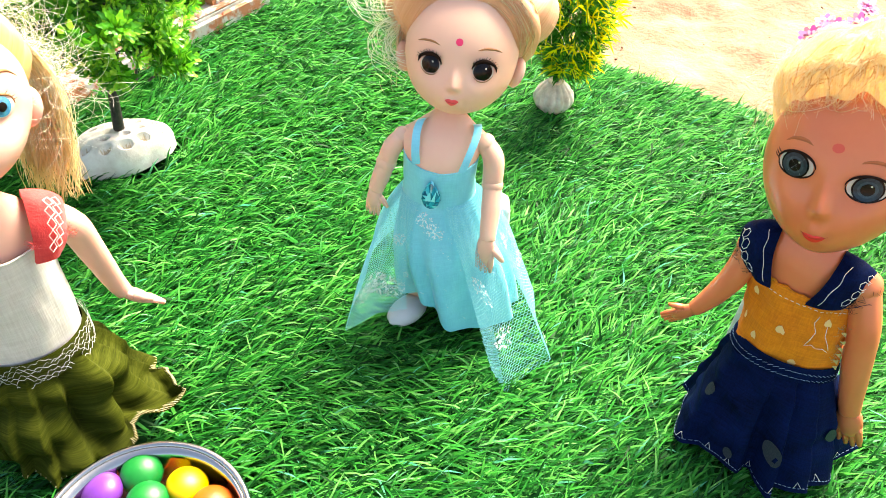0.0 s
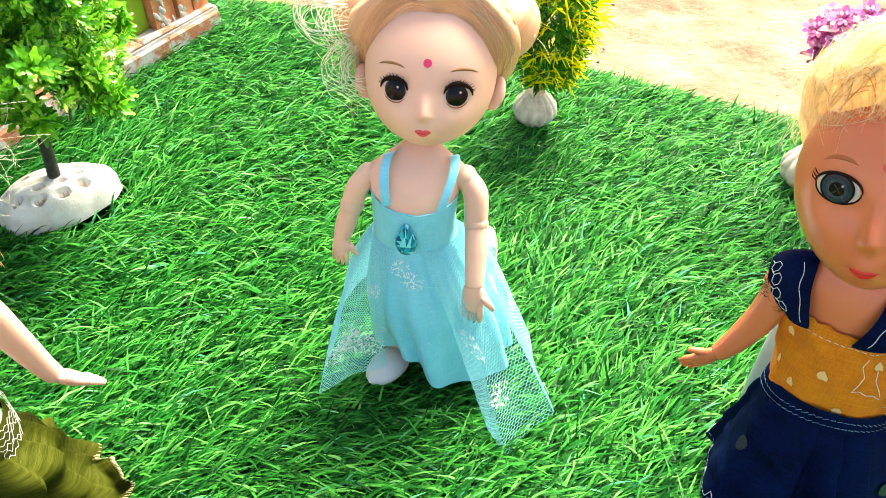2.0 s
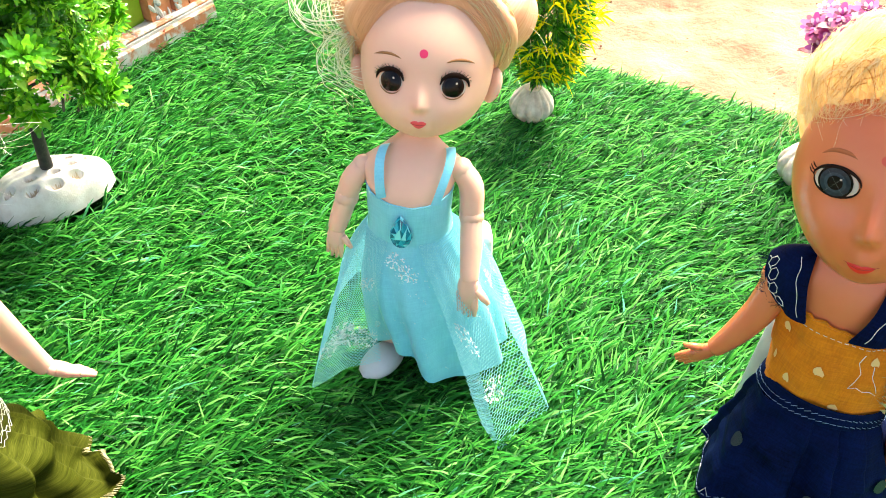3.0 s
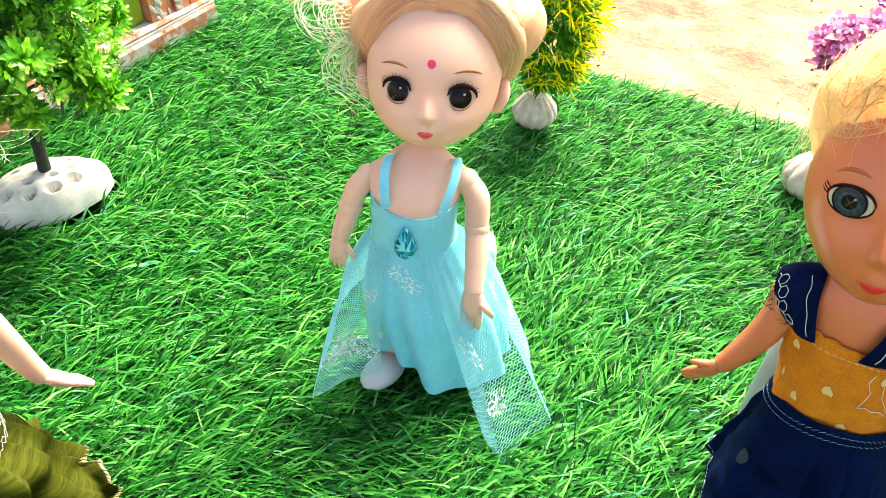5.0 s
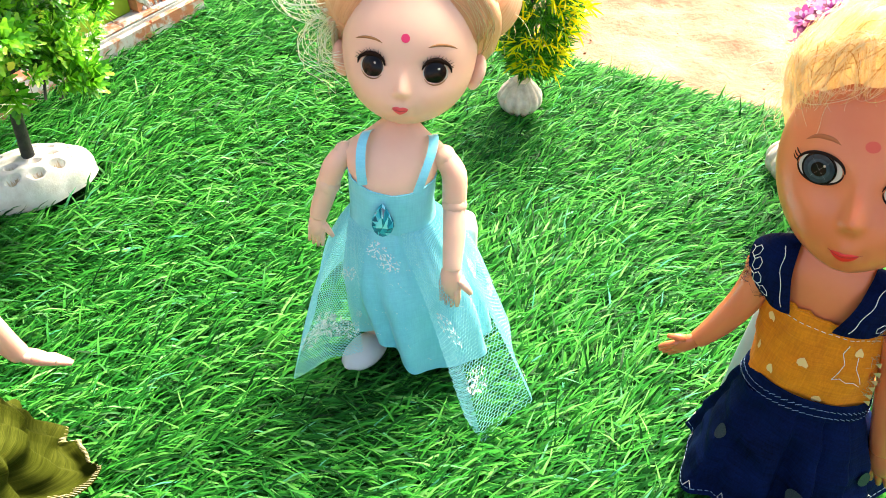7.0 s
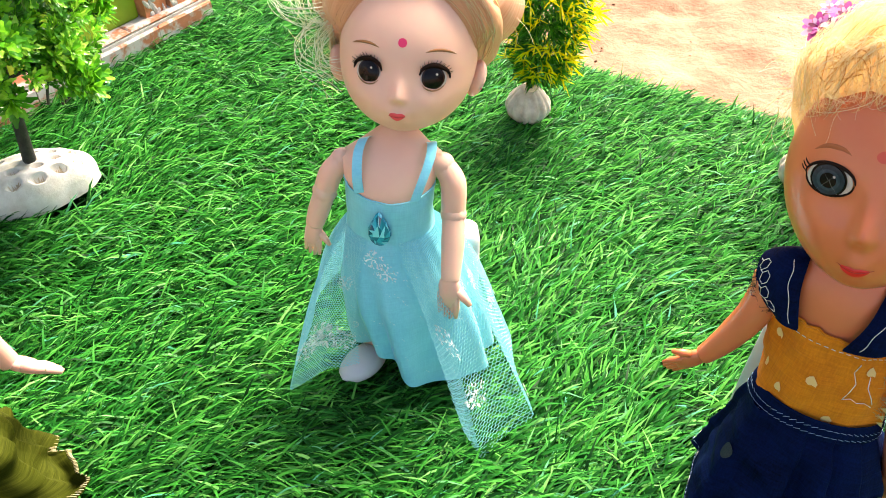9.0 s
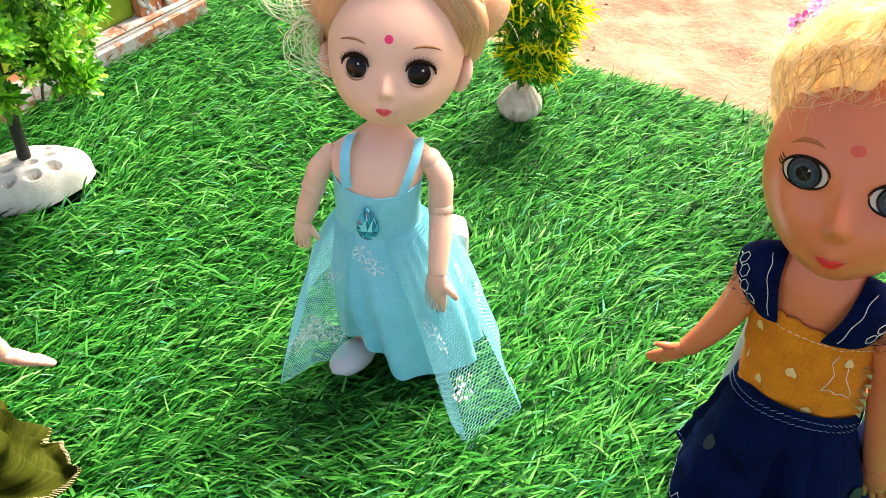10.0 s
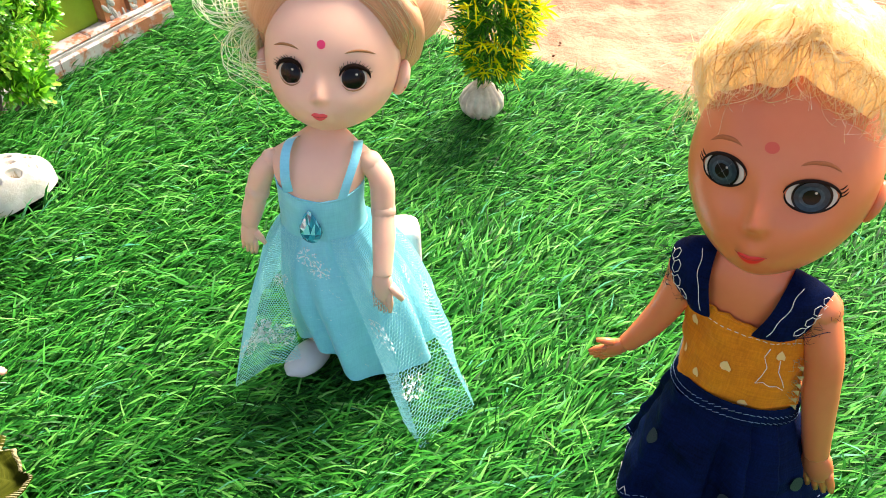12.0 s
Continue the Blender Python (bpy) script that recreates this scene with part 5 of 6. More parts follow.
        at = shoulder_piece(s, f, e, [(e * x, y, z) for x, y, z in inner], [(e * x, y, z) for x, y, z in outer], RED, 0.0030)
        for w in range(5):
            for sd in (0, 1):
                ring = []
                for z in range(5):
                    ang = 2 * math.pi * z / 4
                    ring.append(at(0.50 + 0.22 * sd + 0.13 * math.cos(ang), 0.12 + 0.10 * w + 0.05 * sd + 0.05 * math.sin(ang)) + f.to_3x3() @ Vector((e * 0.0002, -0.0004, 0.0003)))
                stitch(s, ring, 0.00012, THREAD)
        fray(s, at(0.9, 0.3), f.to_3x3() @ Vector((e, -0.3, -0.3)), rng, 16, 0.0026, RED)
        fray(s, at(0.05, 0.2), f.to_3x3() @ Vector((-e, -0.5, 0)), rng, 20, 0.0022, RED)
    band = [oval((-0.1207, -0.0711, z), rx, rx * 0.82, yaw, 60) for z, rx in ((0.0365, 0.0160), (0.0345, 0.0168), (0.0310, 0.0172), (0.0285, 0.0172))]
    s.rings(band, OLIVE)
    for w in range(6):
        ring = oval((-0.1207, -0.0711, 0.0290 + 0.0015 * w), 0.0177, 0.0147, yaw, 90)
        stitch(s, [p + Vector((0, 0, 0.0005 * (1 if (k + w) % 2 else -1) + 0.0034 * noise.noise((k * 0.23, w * 3, 1)))) for k, p in enumerate(ring)] + ring[:1], 0.00005, THREAD)
    n = 320
    waist = oval((-0.1207, -0.0711, 0.0305), 0.0168, 0.0136, yaw, n)
    hem = oval((-0.1150, -0.0730, 0.0035), 0.0272, 0.0245, yaw, n)
    for k, p in enumerate(hem):
        p.z += 0.0030 * max(0, math.sin(5 * 2 * math.pi * k / n + 0.6))
    curl_at = radians(-30)

    def curl(a, t, d):
        """The hem rolls outwards and up at one side."""
        g = bell(((a - curl_at + math.pi) % (2 * math.pi)) - math.pi, 0.42)
        q = step(0.55, 1.0, t)
        return d * g * (0.0060 * step(0.45, 0.85, t) + 0.0010 * q) + Vector((0, 0, 1)) * g * (0.0030 * q + 0.0075 * step(0.84, 1.0, t)) + Vector((0, 0, 0.0015)) * noise.noise((a * 4, t * 5, 3)) * t

    rings = pleated_skirt(s, waist, hem, OLIVE, 15, 0.0046, 64, 5.0, 0.50, 2.2, curl, 0.0062, True)
    edge_row, in_row = rings[-1], rings[-4]
    for k in range(n):
        ang = 2 * math.pi * k / n
        if abs(((ang - curl_at + math.pi) % (2 * math.pi)) - math.pi) < 0.62 and k % 1 == 0:
            for w in (0.0,):
                p, q = edge_row[k].lerp(edge_row[(k + 1) % n], w), in_row[k].lerp(in_row[(k + 1) % n], w + rng.uniform(-0.4, 0.4))
                up = Vector((0, 0, 0.0004))
                stitch(s, [p + up, p.lerp(q, 0.5) + up * 1.3, p.lerp(q, rng.uniform(0.6, 1.0)) + up], 0.00010, THREAD_TAN)
        elif k % 3 == 0:
            stitch(s, [edge_row[k] + Vector((0, 0, 0.0003)), in_row[(k + 1) % n].lerp(edge_row[k], 0.6) + Vector((0, 0, 0.0004))], 0.00009, THREAD_TAN)
    s.v = [(x, y, z + 0.0075 * step(0.010, 0.034, z)) if q >= body_from else (x, y, z) for q, (x, y, z) in enumerate(s.v)]
    arm(s, [(-0.1080, -0.0585, 0.0820), (-0.1055, -0.0540, 0.0740), (-0.1048, -0.0510, 0.0620), (-0.1038, -0.0472, 0.0445), (-0.1025, -0.0460, 0.0380)], [0.0044, 0.0047, 0.0042, 0.0033, 0.0028], SKIN_PINK, (0.62, 0.32, -0.62), 0.0054, 4, 0.3, 1)
    arm(s, [(-0.1320, -0.0805, 0.0850), (-0.1350, -0.0840, 0.0710), (-0.1365, -0.0870, 0.0550), (-0.1375, -0.0890, 0.0470)], [0.0052, 0.0050, 0.0042, 0.0032], SKIN_PINK, (-0.1, -0.2, -1), 0.0054, 4, 0.35, 1)
    return tagged(s.make("doll"), "pink vinyl doll with long blonde hair and olive skirt", "doll", "dolls on the lawn")


GLITTER_DULL = mixed("dull_silver_print", (0.003, 0.006, 0.020), (0.030, 0.034, 0.046), 3500, 0.5)
doll_in_blue()
doll_in_navy()
doll_in_olive()

# ---------------------------------------------------------------- props
def steel_bowl():
    root = empty("steel_bowl", (-0.0700, -0.1180, 0.0), "small shiny stainless steel bowl holding round sweets", "bowl")
    s = Shape()
    prof = [(0.0, 0.0015), (0.014, 0.0015), (0.020, 0.0030), (0.0255, 0.0085), (0.0280, 0.0150), (0.0288, 0.0200)]
    inner = [(r - 0.0007 if r > 0.001 else r, z + 0.0008) for r, z in prof]
    full = prof[1:] + inner[::-1][:-1]
    n = 64
    s.grid(lambda i, j: (full[j][0] * math.cos(2 * math.pi * i / n), full[j][0] * math.sin(2 * math.pi * i / n), full[j][1]), n, len(full), STEEL, True)
    for z, flip in ((0.0015, 1), (0.0023, 0)):
        s.poly([(0.014 * math.cos(2 * math.pi * i / 32), 0.014 * math.sin(2 * math.pi * i / 32), z) for i in range(32)], STEEL)
    s.make("body", root)
    s = Shape()
    s.tube([(0.0295 * math.cos(2 * math.pi * i / 64), 0.0295 * math.sin(2 * math.pi * i / 64), 0.0203) for i in range(65)], 0.0011, STEEL, 10, caps=False)
    s.make("rim", root, "rolled steel rim")


def sweets():
    cols = {"green": (0.0, 0.17, 0.025), "yellow": (0.62, 0.40, 0.0), "violet": (0.14, 0.032, 0.29), "orange": (0.62, 0.10, 0.008), "teal": (0.005, 0.24, 0.07)}
    mats = {}
    for k, c in cols.items():
        mats[k] = mixed("sugar_shell_" + k, tuple(v * 0.65 for v in c), tuple(v * 0.8 for v in c), 260, 0.4, spec=0.35)
    spots = [("green", -0.0805, -0.0968, 0.0150, 12, 8), ("yellow", -0.0655, -0.0985, 0.0150, -10, 14), ("violet", -0.0895, -0.1045, 0.0148, 8, -16), ("green", -0.0745, -0.1060, 0.0165, 5, 4), ("orange", -0.0560, -0.1030, 0.0150, -18, 6),
             ("teal", -0.0640, -0.1115, 0.0160, 6, 0), ("yellow", -0.0835, -0.1150, 0.0155, 0, 9), ("violet", -0.0710, -0.1190, 0.0160, 10, 3), ("orange", -0.0560, -0.1175, 0.0155, 5, -9), ("green", -0.0640, -0.1270, 0.0155, -8, 5),
             ("orange", -0.0780, -0.1280, 0.0155, 4, 12), ("yellow", -0.0700, -0.1365, 0.0145, 3, 3)]
    lower = [("yellow", -0.0700, -0.1050), ("orange", -0.0800, -0.1080), ("green", -0.0600, -0.1090), ("violet", -0.0640, -0.1200), ("green", -0.0780, -0.1205), ("teal", -0.0710, -0.1130), ("orange", -0.0710, -0.1290)]
    meshes = {}
    for k in cols:
        s = Shape()
        s.ball(Matrix.Identity(4), (0.0063, 0.0063, 0.0044), mats[k], 28, 16)
        meshes[k] = s.mesh("sweet_" + k)
    for col, x, y, z, rx, ry in spots:
        ob = new("sweet", meshes[col])
        ob.matrix_world = pose(x, y, z, rx, ry, 0)
        tagged(ob, f"{col} sugar-coated button sweet in the steel bowl", "sweet", "sweets in the bowl")
    for col, x, y in lower:
        ob = new("sweet", meshes[col])
        ob.matrix_world = pose(x, y, 0.0072, 6, -5, 0)
        tagged(ob, f"{col} sugar-coated button sweet deep in the bowl", "sweet", "sweets in the bowl")


def leaf_clump(s, at, way, size, rng, material, count=13):
    """A rosette of small notched leaves that opens along way."""
    d = Vector(way).normalized()
    u = d.orthogonal().normalized()
    w = d.cross(u)
    for k in range(count):
        a = 2.399 * k + rng.uniform(-0.3, 0.3)
        open_by = 0.25 + 0.95 * (k / count) ** 0.7
        g = (d * math.cos(open_by) + (u * math.cos(a) + w * math.sin(a)) * math.sin(open_by)).normalized()
        side = g.cross(d if abs(g.dot(d)) < 0.98 else u).normalized()
        nrm = side.cross(g)
        ln = size * rng.uniform(0.75, 1.15)
        b = Vector(at) + g * size * 0.15
        wide = ln * 0.17
        rows = []
        for q, (t, wd, up) in enumerate(((0, 0.10, 0), (0.35, 0.75, 0.06), (0.52, 0.50, 0.12), (0.72, 1.15, 0.12), (0.90, 0.60, 0.04))):
            c = b + g * ln * t + nrm * ln * up
            rows.append([c - side * wide * wd, c + nrm * -0.12 * wide, c + side * wide * wd])
        o = len(s.v)
        for r in rows:
            s.v += [tuple(p) for p in r]
        tip = b + g * ln * 1.13
        n1, n2 = b + g * ln * 1.08 - side * wide * 0.45, b + g * ln * 1.08 + side * wide * 0.45
        s.v += [tuple(n1), tuple(tip), tuple(n2)]
        q = s.slot(material)
        for r in range(4):
            for c in range(2):
                s.f.append((o + r * 3 + c, o + r * 3 + c + 1, o + r * 3 + c + 4, o + r * 3 + c + 3))
                s.m.append(q)
        s.f += [(o + 12, o + 13, o + 15), (o + 13, o + 16, o + 15)[:3], (o + 13, o + 14, o + 17), (o + 13, o + 17, o + 16)]
        s.m += [q] * 4


def toy_tree():
    rng = random.Random(21)
    x, y = -0.1588, 0.0620
    root = empty("toy_tree", (x, y, 0.0), "small plastic tree on a white pierced plaster foot", "toy tree")
    # foot: a low dome with round hollows
    s = Shape()
    n, k = 150, 70
    turn = radians(38)
    holes = [(0.30, 0.95, 0.12), (0.66, 0.50, 0.12), (0.66, -0.05, 0.13), (0.80, -0.45, 0.12), (0.50, -0.55, 0.13), (0.74, -0.95, 0.14), (0.46, -1.25, 0.12), (0.74, -1.45, 0.14), (0.74, -1.95, 0.14), (0.45, -2.1, 0.12), (0.74, -2.5, 0.13), (0.72, 1.25, 0.12), (0.74, 2.2, 0.13), (0.45, 2.6, 0.12), (0.40, 0.15, 0.11), (0.75, 3.0, 0.12)]

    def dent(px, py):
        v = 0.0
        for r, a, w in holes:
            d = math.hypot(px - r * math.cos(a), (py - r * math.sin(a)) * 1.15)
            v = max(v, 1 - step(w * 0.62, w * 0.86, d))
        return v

    def at(i, j):
        r = j / (k - 1)
        a = 2 * math.pi * i / n
        px, py = r * math.cos(a), r * math.sin(a)
        rim = 1 + 0.03 * math.sin(3 * a + 1) + 0.02 * math.sin(7 * a)
        z = 0.0190 * (1 - min(1, r) ** 3.2) ** 0.6 + 0.0012 * noise.noise((px * 5, py * 5, 2))
        z = z * 0.74 + 0.0025 - 0.0042 * dent(px, py)
        lx, ly = 0.0245 * px * rim, 0.0128 * py * rim * (1 - 0.22 * max(0, px) ** 2)
        return (lx * math.cos(turn) - ly * math.sin(turn) - 0.0035, lx * math.sin(turn) + ly * math.cos(turn) + 0.0050, z if r < 1 else -0.002)

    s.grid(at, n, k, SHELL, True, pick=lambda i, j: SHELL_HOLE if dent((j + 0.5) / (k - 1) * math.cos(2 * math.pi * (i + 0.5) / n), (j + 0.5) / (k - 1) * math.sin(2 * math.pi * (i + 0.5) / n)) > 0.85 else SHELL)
    base = s.make("foot", root, "white pierced plaster foot")
    s = Shape()
    s.tube(smooth_path([(-0.0012, 0.005, 0.016), (0.0008, 0.0045, 0.032), (0.003, 0.004, 0.050), (0.005, 0.003, 0.080), (0.004, 0.002, 0.115)], 6), [0.0026 - 0.0012 * q / 24 for q in range(25)], TRUNK, 12)
    s.make("trunk", root, "thin black plastic stem")
    tips = []
    for q in range(27):
        a = 2.399 * q + 0.4
        z0 = 0.054 + 0.065 * (q / 26)
        reach = (0.041 - 0.016 * abs(q / 26 - 0.35)) * rng.uniform(0.74, 1.02)
        p0 = Vector((0.004, 0.003, z0))
        p2 = p0 + Vector((math.cos(a) * reach, math.sin(a) * reach, 0.002 + 0.010 * rng.random() - 0.008 * (q < 9)))
        p1 = p0.lerp(p2, 0.5) + Vector((0, 0, 0.004))
        s = Shape()
        path = smooth_path([p0, p1, p2], 4)
        s.tube(path, [0.0008, 0.0007, 0.0007, 0.0006, 0.0006, 0.0005, 0.0005, 0.0004, 0.0004], TRUNK, 6)
        s.make("branch", root)
        out = (p2 - p0).normalized()
        tips.append((p2, out))
        for t in (0.38, 0.48, 0.57, 0.65, 0.73, 0.80, 0.87, 0.93):
            tips.append((p0.lerp(p2, t) + Vector((rng.gauss(0, 0.003), rng.gauss(0, 0.003), rng.gauss(0.002, 0.003))), (out + Vector((rng.gauss(0, 0.6), rng.gauss(0, 0.6), rng.gauss(0.3, 0.5)))).normalized()))
        for _ in range(2):
            tips.append((p0.lerp(p2, 0.95) + Vector((rng.gauss(0, 0.005), rng.gauss(0, 0.005), rng.gauss(-0.002, 0.004))), (out + Vector((0, 0, rng.uniform(-0.6, 0.3)))).normalized()))
    for loose in ([(0.0180, 0.0200, 0.0560), (0.0095, 0.0230, 0.0480), (0.0052, 0.0230, 0.0390), (0.0030, 0.0230, 0.0310)], [(0.0180, 0.0200, 0.0560), (0.0182, 0.0230, 0.0470), (0.0155, 0.0230, 0.0380), (0.0090, 0.0230, 0.0315)]):
        s = Shape()
        s.tube(smooth_path(loose, 5), 0.0006, TRUNK, 6)
        s.make("branch", root)
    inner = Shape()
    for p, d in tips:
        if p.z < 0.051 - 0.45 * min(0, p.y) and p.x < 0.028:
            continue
        # clumps near the stem get a darker green, painting in the crown's inner shade
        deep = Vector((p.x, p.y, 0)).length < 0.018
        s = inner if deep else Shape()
        leaf_clump(s, p, (d + Vector((0, 0, 0.35))).normalized(), rng.uniform(0.0048, 0.0068), rng, LEAF_SHADE if deep else LEAF, 24)
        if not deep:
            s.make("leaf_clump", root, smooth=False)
    for _ in range(620):
        a, z = rng.uniform(0, 2 * math.pi), rng.uniform(0.054, 0.124)
        r = 0.040 * math.sqrt(max(0.05, 1 - ((z - 0.086) / 0.042) ** 2)) * rng.random() ** 0.5
        p = Vector((r * math.cos(a) + 0.003, r * math.sin(a) + 0.003, z))
        if z < 0.056 - 0.45 * min(0, p.y) and p.x < 0.028:
            continue
        leaf_clump(inner, p, Vector((p.x * 30, p.y * 30, 0.6 + rng.gauss(0, 0.4))), rng.uniform(0.0036, 0.0050), rng, LEAF if rng.random() < 0.85 else LEAF_SHADE, 14)
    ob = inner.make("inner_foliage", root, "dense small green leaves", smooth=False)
    ob["kind"] = "stuff"


def shell_pot(s, r, hgt, ribs=13):
    """A squat white pot, ribbed like a shell."""
    n, k = 90, 16
    def at(i, j):
        a, t = 2 * math.pi * i / n, j / (k - 1)
        prof = math.sin(math.pi * (0.18 + 0.62 * t)) ** 0.8
        rib = 1 + 0.16 * abs(math.sin(ribs * a / 2)) ** 0.7 * math.sin(math.pi * min(1, 0.3 + t * 0.6)) - 0.08
        w = r * prof * rib * (1 - 0.38 * t**2)
        return (w * math.cos(a), w * math.sin(a), -0.001 + hgt * t)
    s.grid(at, n, k, POT, True)
    s.poly([at(i, k - 1) for i in range(n)], SHELL_HOLE)


def yellow_bush():
    rng = random.Random(31)
    root = empty("potted_shrub", (0.0362, 0.1470, 0.0), "miniature green and yellow plastic shrub in a white shell pot", "potted plant")
    s = Shape()
    shell_pot(s, 0.0108, 0.0160)
    s.make("pot", root, "white ribbed plaster pot")
    s = Shape()
    s.tube([(0, 0, 0.013), (0.0005, 0, 0.030), (0.001, 0, 0.062)], [0.0012, 0.001, 0.0006], TRUNK, 8)
    s.make("stem", root, "dark stem")
    s = Shape()

    def strap(p, d, ln, w, droop, material):
        side = d.cross(Vector((rng.gauss(0, 1), rng.gauss(0, 1), rng.gauss(0, 1)))).normalized()
        down = Vector((0, 0, -ln * droop))
        spots = [p + d * ln * t + down * t * t for t in (0, 0.3, 0.6, 0.85, 1)]
        o = len(s.v)
        for c, k in zip(spots, (0.6, 1.0, 0.95, 0.6)):
            s.v += [tuple(c - side * w * k), tuple(c + side * w * k)]
        s.v.append(tuple(spots[-1]))
        q = s.slot(material)
        s.f += [(o, o + 1, o + 3, o + 2), (o + 2, o + 3, o + 5, o + 4), (o + 4, o + 5, o + 7, o + 6), (o + 6, o + 7, o + 8)]
        s.m += [q] * 4

    def girth(z):
        return 0.0168 * (0.40 + 0.80 * math.sin(math.pi * (0.14 + 0.66 * z)))

    for _ in range(3600):
        z, a = rng.random(), rng.uniform(0, 2 * math.pi)
        r0 = girth(z) * rng.uniform(0.15, 0.78)
        p = Vector((r0 * math.cos(a) + 0.004, r0 * math.sin(a), 0.020 + 0.060 * z))
        d = (Vector((math.cos(a), math.sin(a), rng.uniform(-0.2, 0.9))) + Vector([rng.gauss(0, 0.35) for _ in range(3)])).normalized()
        strap(p, d, girth(z) * rng.uniform(0.25, 0.50), rng.uniform(0.00028, 0.00048), 0.2, NEEDLE)
    ob = s.make("foliage", root, "dark green thin leaves", smooth=False)
    ob["kind"] = "stuff"
    s = Shape()
    for _ in range(230):
        z = rng.random()
        a = rng.uniform(0, 2 * math.pi) if rng.random() < 0.5 else rng.choice((0.0, 0.2, 0.5, -1.7)) + rng.gauss(0, 0.45)
        r0 = girth(z) * rng.uniform(0.62, 1.02)
        p = Vector((r0 * math.cos(a) + 0.004, r0 * math.sin(a), 0.022 + 0.060 * z))
        out = Vector((math.cos(a), math.sin(a), 0.5)).normalized()
        for _ in range(rng.randint(4, 6)):
            d = (out + Vector([rng.gauss(0, 0.65) for _ in range(3)])).normalized()
            strap(p, d, rng.uniform(0.0050, 0.0085), rng.uniform(0.00028, 0.00048), rng.uniform(0.1, 0.4), NEEDLE_Y)
    ob = s.make("yellow_foliage", root, "bright yellow strap leaves in bunches", smooth=False)
    ob["kind"] = "stuff"


def flower(s, c, way, size, rng, petals=12):
    d = Vector(way).normalized()
    u = d.orthogonal().normalized()
    w = d.cross(u)
    for layer, (rad, lift, cnt) in enumerate(((1.0, 0.15, petals), (0.65, 0.35, petals - 3), (0.35, 0.6, 6))):
        for k in range(cnt):
            a = 2 * math.pi * k / cnt + layer * 0.3 + rng.uniform(-0.1, 0.1)
            g = (u * math.cos(a) + w * math.sin(a))
            sd = d.cross(g)
            l = size * rad * rng.uniform(0.85, 1.1)
            pw = l * 0.26
            b = Vector(c)
            m1 = b + g * l * 0.55 + d * l * lift * 0.8
            tip = b + g * l + d * l * lift
            s.poly([b - sd * pw * 0.3, m1 - sd * pw, tip - sd * pw * 0.5, tip + g * l * 0.06, tip + sd * pw * 0.5, m1 + sd * pw, b + sd * pw * 0.3], PETAL)


def flower_pot():
    rng = random.Random(41)
    root = empty("potted_flowers", (0.1535, 0.1090, 0.0), "miniature pink and purple flowers in a white shell pot", "potted plant")
    s = Shape()
    shell_pot(s, 0.0118, 0.0180, 11)
    s.make("pot", root, "white ribbed plaster pot")
    heads = [(-0.0150, -0.006, 0.0660), (-0.0120, -0.010, 0.0710), (-0.006, -0.008, 0.0720), (-0.0175, -0.002, 0.0720), (-0.002, -0.004, 0.0800), (-0.0095, -0.002, 0.0770), (0.006, -0.006, 0.078), (0.012, 0.0, 0.074), (0.002, 0.006, 0.084), (0.010, 0.008, 0.068), (-0.010, 0.008, 0.074)]
    for k, hd in enumerate(heads):
        s = Shape()
        p = Vector(hd)
        s.tube(smooth_path([(rng.gauss(0, 0.001), rng.gauss(0, 0.001), 0.014), (p.x * 0.25, p.y * 0.25, 0.045), p], 5), 0.0006, MAROON, 6)
        st = s.make("stem", root, "thin brown stem")
        s = Shape()
        flower(s, p, (p.x * 25, p.y * 25 - 0.4, 0.8), rng.uniform(0.0045, 0.0062), rng)
        s.make("flower", root, "pink and lilac petals", smooth=False)
    for k in range(34):
        s = Shape()
        a, z = 2.399 * k, rng.uniform(0.046, 0.078)
        r0 = rng.uniform(0.002, 0.010)
        p = Vector((r0 * math.cos(a) - 0.004, r0 * math.sin(a) - 0.002, z))
        d = Vector((math.cos(a), math.sin(a), rng.uniform(-0.3, 0.8))).normalized()
        side = d.cross(Vector((0, 0, 1))).normalized()
        nrm = side.cross(d)
        ln = rng.uniform(0.007, 0.011)
        s.grid(lambda i, j: p + d * ln * j / 6 + side * (i - 1) * ln * 0.27 * math.sin(math.pi * (0.06 + 0.9 * j / 6)) ** 0.8 + nrm * (0.0010 * abs(i - 1) - ln * 0.25 * (j / 6) ** 2), 3, 7, MAROON)
        s.make("leaf", root)


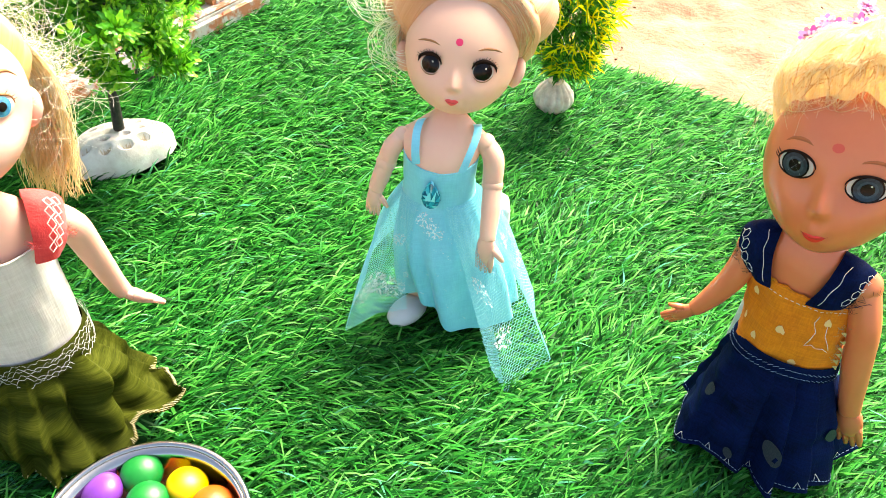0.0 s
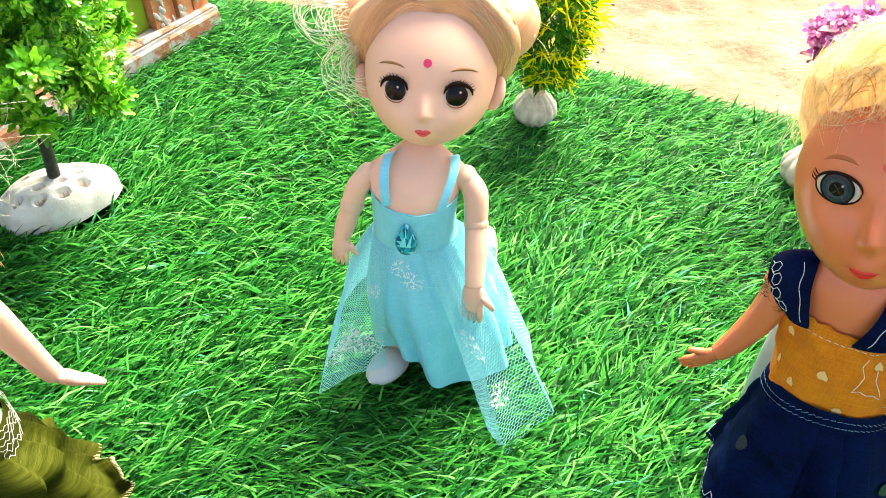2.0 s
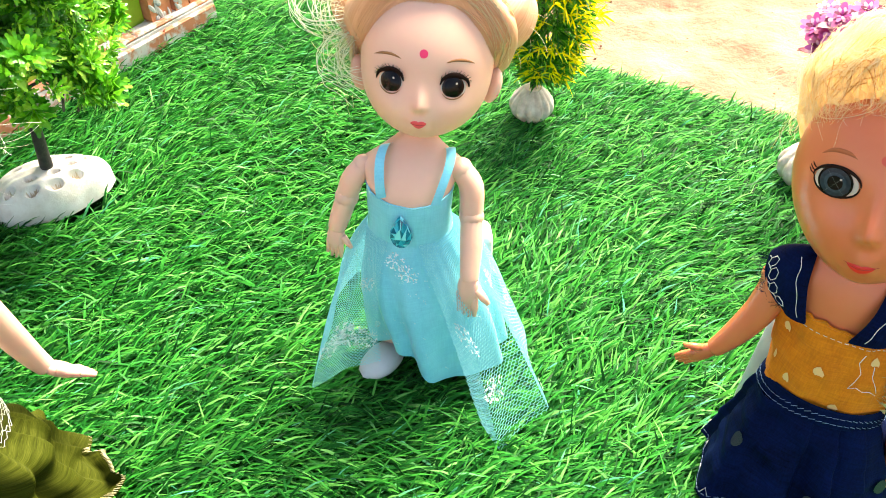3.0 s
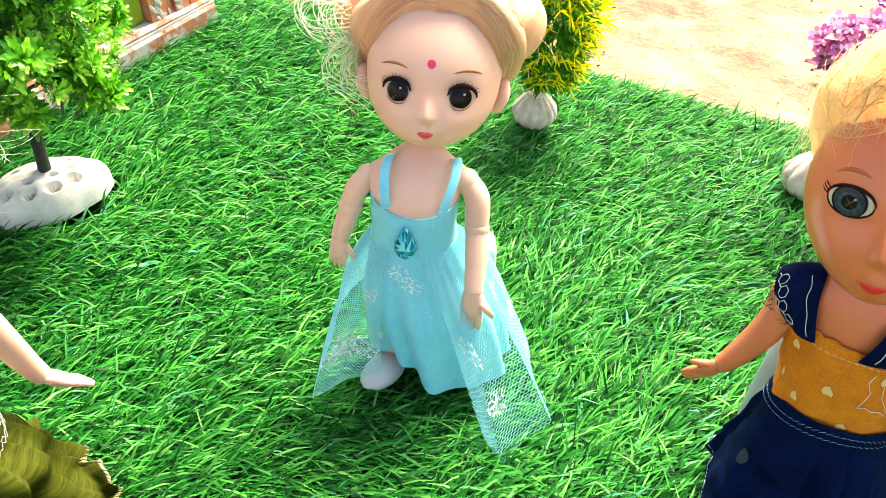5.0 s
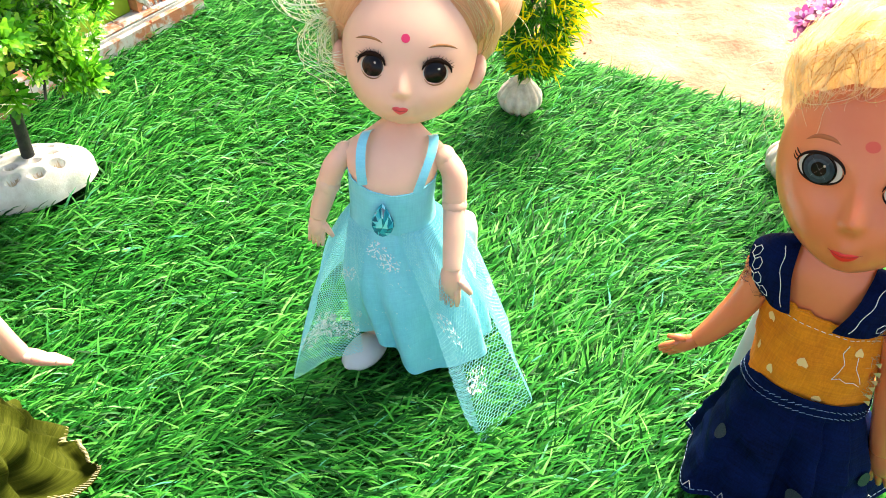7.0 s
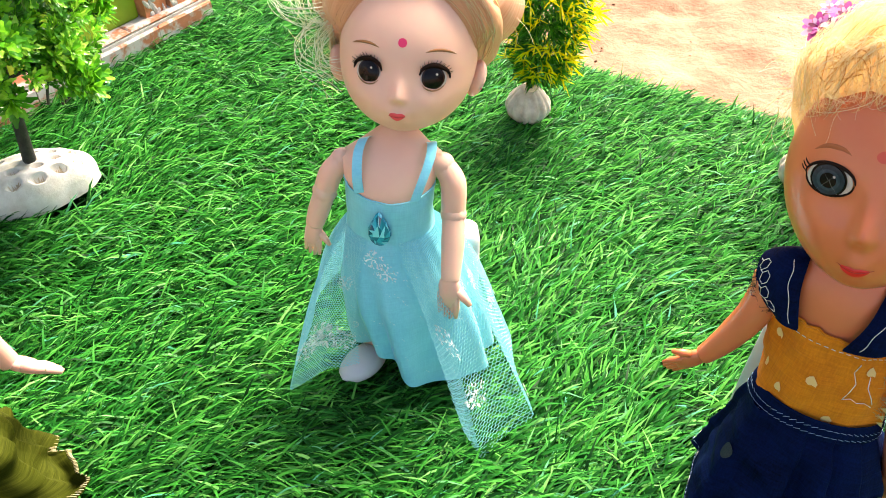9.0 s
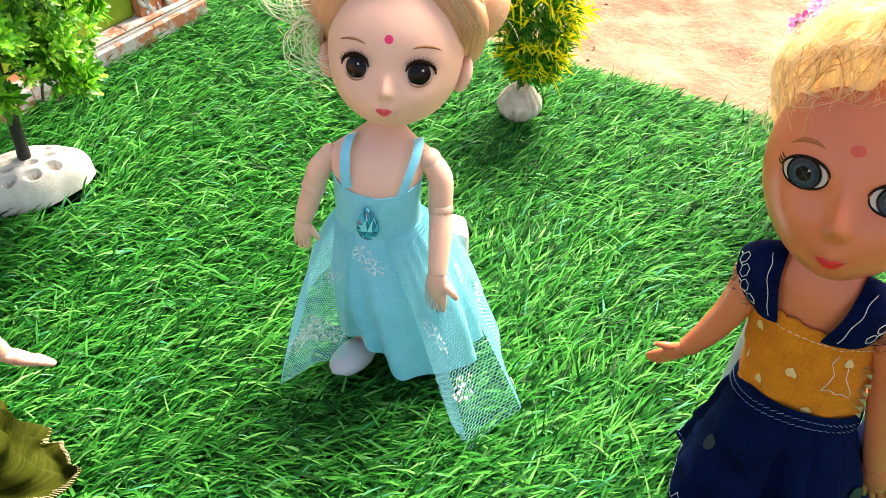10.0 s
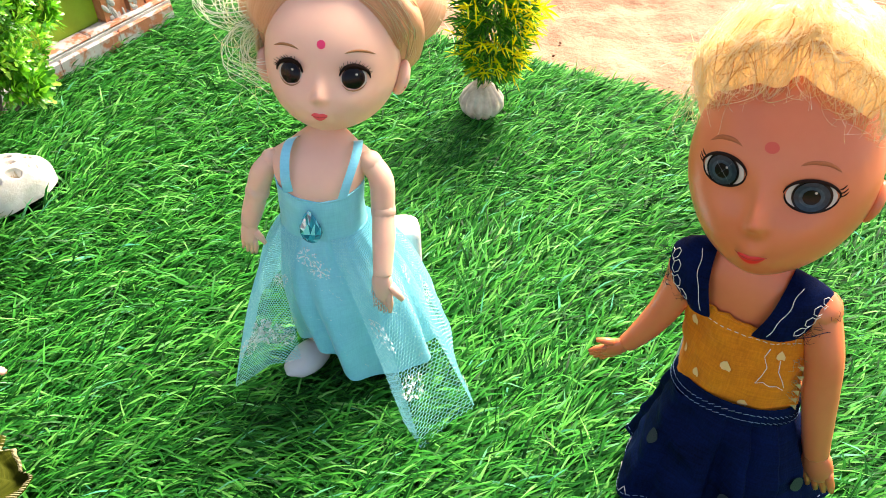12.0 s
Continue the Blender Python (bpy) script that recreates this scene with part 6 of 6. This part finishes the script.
def toy_house():
    """A corner of a painted clay house: slab, tile edging, lime wall and mottled posts."""
    root = empty("toy_house", (-0.1399, 0.2290, 0.0), "toy house with lime green wall, brick posts and tiled plinth", "toy house")
    along = Vector((-0.470, -0.883, 0))
    back = Vector((-0.883, 0.470, 0))
    frame_m = Matrix((along, back, Vector((0, 0, 1)))).transposed().to_4x4()

    def box(s, x0, x1, y0, y1, z0, z1, material, r=0.0006, rough=0.0):
        pts = []
        for z, i in ((z0, r), (z0 + r, 0), (z1 - r, 0), (z1, r)):
            pts.append([frame_m @ Vector(p) for p in ((x0 + i, y0 + i, z), (x1 - i, y0 + i, z), (x1 - i, y1 - i, z), (x0 + i, y1 - i, z))])
        for ring in pts:
            for p in ring:
                p += Vector([rough * noise.noise((p.x * 300, p.y * 300, p.z * 300 + q)) for q in range(3)])
        s.rings(pts, material, True, True)

    s = Shape()
    box(s, 0, 0.26, 0.0005, 0.12, -0.006, 0.0095, MORTAR, 0.001)
    s.make("plinth", root, "grey plastered plinth", smooth=False)
    rng = random.Random(51)
    for k in range(7):
        s = Shape()
        x0 = 0.001 + k * 0.0370
        box(s, x0, x0 + 0.0366, -0.0012, 0.004, -0.004, 0.0070, TILE, 0.0008, 0.0006)
        s.make("edge_tile", root, smooth=False)
    for k in range(5):
        s = Shape()
        x0 = 0.002 + k * 0.0515
        box(s, x0, x0 + 0.0511, 0.0006, 0.0100, 0.0085, 0.0108, TILE, 0.0008, 0.0005)
        s.make("floor_tile", root, smooth=False)
    s = Shape()
    box(s, 0.040, 0.26, 0.0105, 0.017, 0.0095, 0.200, LIME, 0.0008)
    s.make("wall", root, "lime green painted wall", smooth=False)
    # mottled posts at the corner, with chipped plaster lumps
    for x0, x1, y0 in ((0.003, 0.013, 0.0035), (0.0150, 0.0235, 0.0040), (0.0255, 0.039, 0.0045)):
        s = Shape()
        box(s, x0, x1, y0, y0 + 0.011, 0.0095, 0.200, TERRA, 0.0012, 0.0012)
        post = s.make("post", root, "terracotta post with flaking white plaster", smooth=False)
        for q in range(44):
            s = Shape()
            c = frame_m @ Vector((rng.uniform(x0 + 0.001, x1 - 0.001), y0 - 0.0002, rng.uniform(0.011, 0.075)))
            s.ball(Matrix.Translation(c) @ frame_m.to_3x3().to_4x4() @ pose(0, 0, 0, 0, rng.uniform(5, 40), 0), (rng.uniform(0.0007, 0.0020), rng.uniform(0.0003, 0.0008), rng.uniform(0.0014, 0.0052)), MORTAR, 7, 5)
            s.make("plaster_lump", post, smooth=False)
    s = Shape()
    box(s, 0.060, 0.085, 0.0093, 0.0110, 0.062, 0.095, TRUNK, 0.0005)
    win = s.make("window", root, "dark window opening in the lime wall", smooth=False)
    for q in range(4):
        s = Shape()
        box(s, 0.0655 + 0.006 * q - 0.0006, 0.0655 + 0.006 * q + 0.0006, 0.0085, 0.0097, 0.0615, 0.0955, LIME, 0.0003)
        s.make("window_bar", win, smooth=False)
    for z in (0.0735, 0.0845):
        s = Shape()
        box(s, 0.0595, 0.0855, 0.0087, 0.0095, z - 0.0006, z + 0.0006, LIME, 0.0003)
        s.make("window_bar", win, smooth=False)
    # an added slab out of view overhead, to shade plinth and grass
    s = Shape()
    box(s, -0.012, 0.272, -0.020, 0.130, 0.2000, 0.2070, TERRA, 0.0010)
    s.make("shade_slab", root, "unseen flat terracotta slab added to shade the house", smooth=False)


def stand(name, c, rx, ry, hgt, yaw, label):
    """A rounded white block that props a doll up from behind."""
    s = Shape()
    n = 48
    rings = []
    for z, k in ((0, 0.94), (0.001, 0.98), (0.004, 1.0), (hgt * 0.5, 0.98), (hgt - 0.004, 0.94), (hgt - 0.0015, 0.88), (hgt - 0.0003, 0.74), (hgt, 0.5)):
        ring = []
        for q in range(n):
            a = 2 * math.pi * q / n
            x = math.copysign(abs(math.cos(a)) ** 0.55, math.cos(a)) * rx * k
            y = math.copysign(abs(math.sin(a)) ** 0.55, math.sin(a)) * ry * k
            ring.append(pose(0, 0, 0, 0, 0, yaw) @ Vector((x, y, z - 0.002)))
        rings.append(ring)
    s.rings(rings, WHITE, True, True)
    ob = s.make(name)
    ob.location = c
    return tagged(ob, label, "stand", "stands behind the dolls")


def stone():
    s = Shape()
    s.grid(lambda i, j: Vector((0.014 * math.sin(math.pi * j / 11) * math.cos(2 * math.pi * i / 20), 0.009 * math.sin(math.pi * j / 11) * math.sin(2 * math.pi * i / 20), 0.006 * math.cos(math.pi * j / 11))) * (1 + 0.18 * noise.noise((i * 0.5, j * 0.6, 3))), 20, 12, SHELL, True)
    ob = s.make("stone")
    ob.matrix_world = pose(-0.075, 0.272, -0.0080, 0, 8, 20)
    return tagged(ob, "pale smooth stone lying on the sandy soil", "stone")


steel_bowl()
sweets()
toy_tree()
yellow_bush()
flower_pot()
toy_house()
stand("white_stand", (0.0125, 0.0250, 0), 0.0085, 0.0060, 0.0375, 10, "white plastic stand behind the doll in blue")
stand("white_stand", (0.1130, -0.0160, 0), 0.0110, 0.0050, 0.0480, -36, "white plastic stand behind the doll in navy")
stand("white_stand", (-0.1420, -0.0560, 0), 0.0120, 0.0060, 0.0400, 40, "white plastic stand behind the doll in olive")
stone()
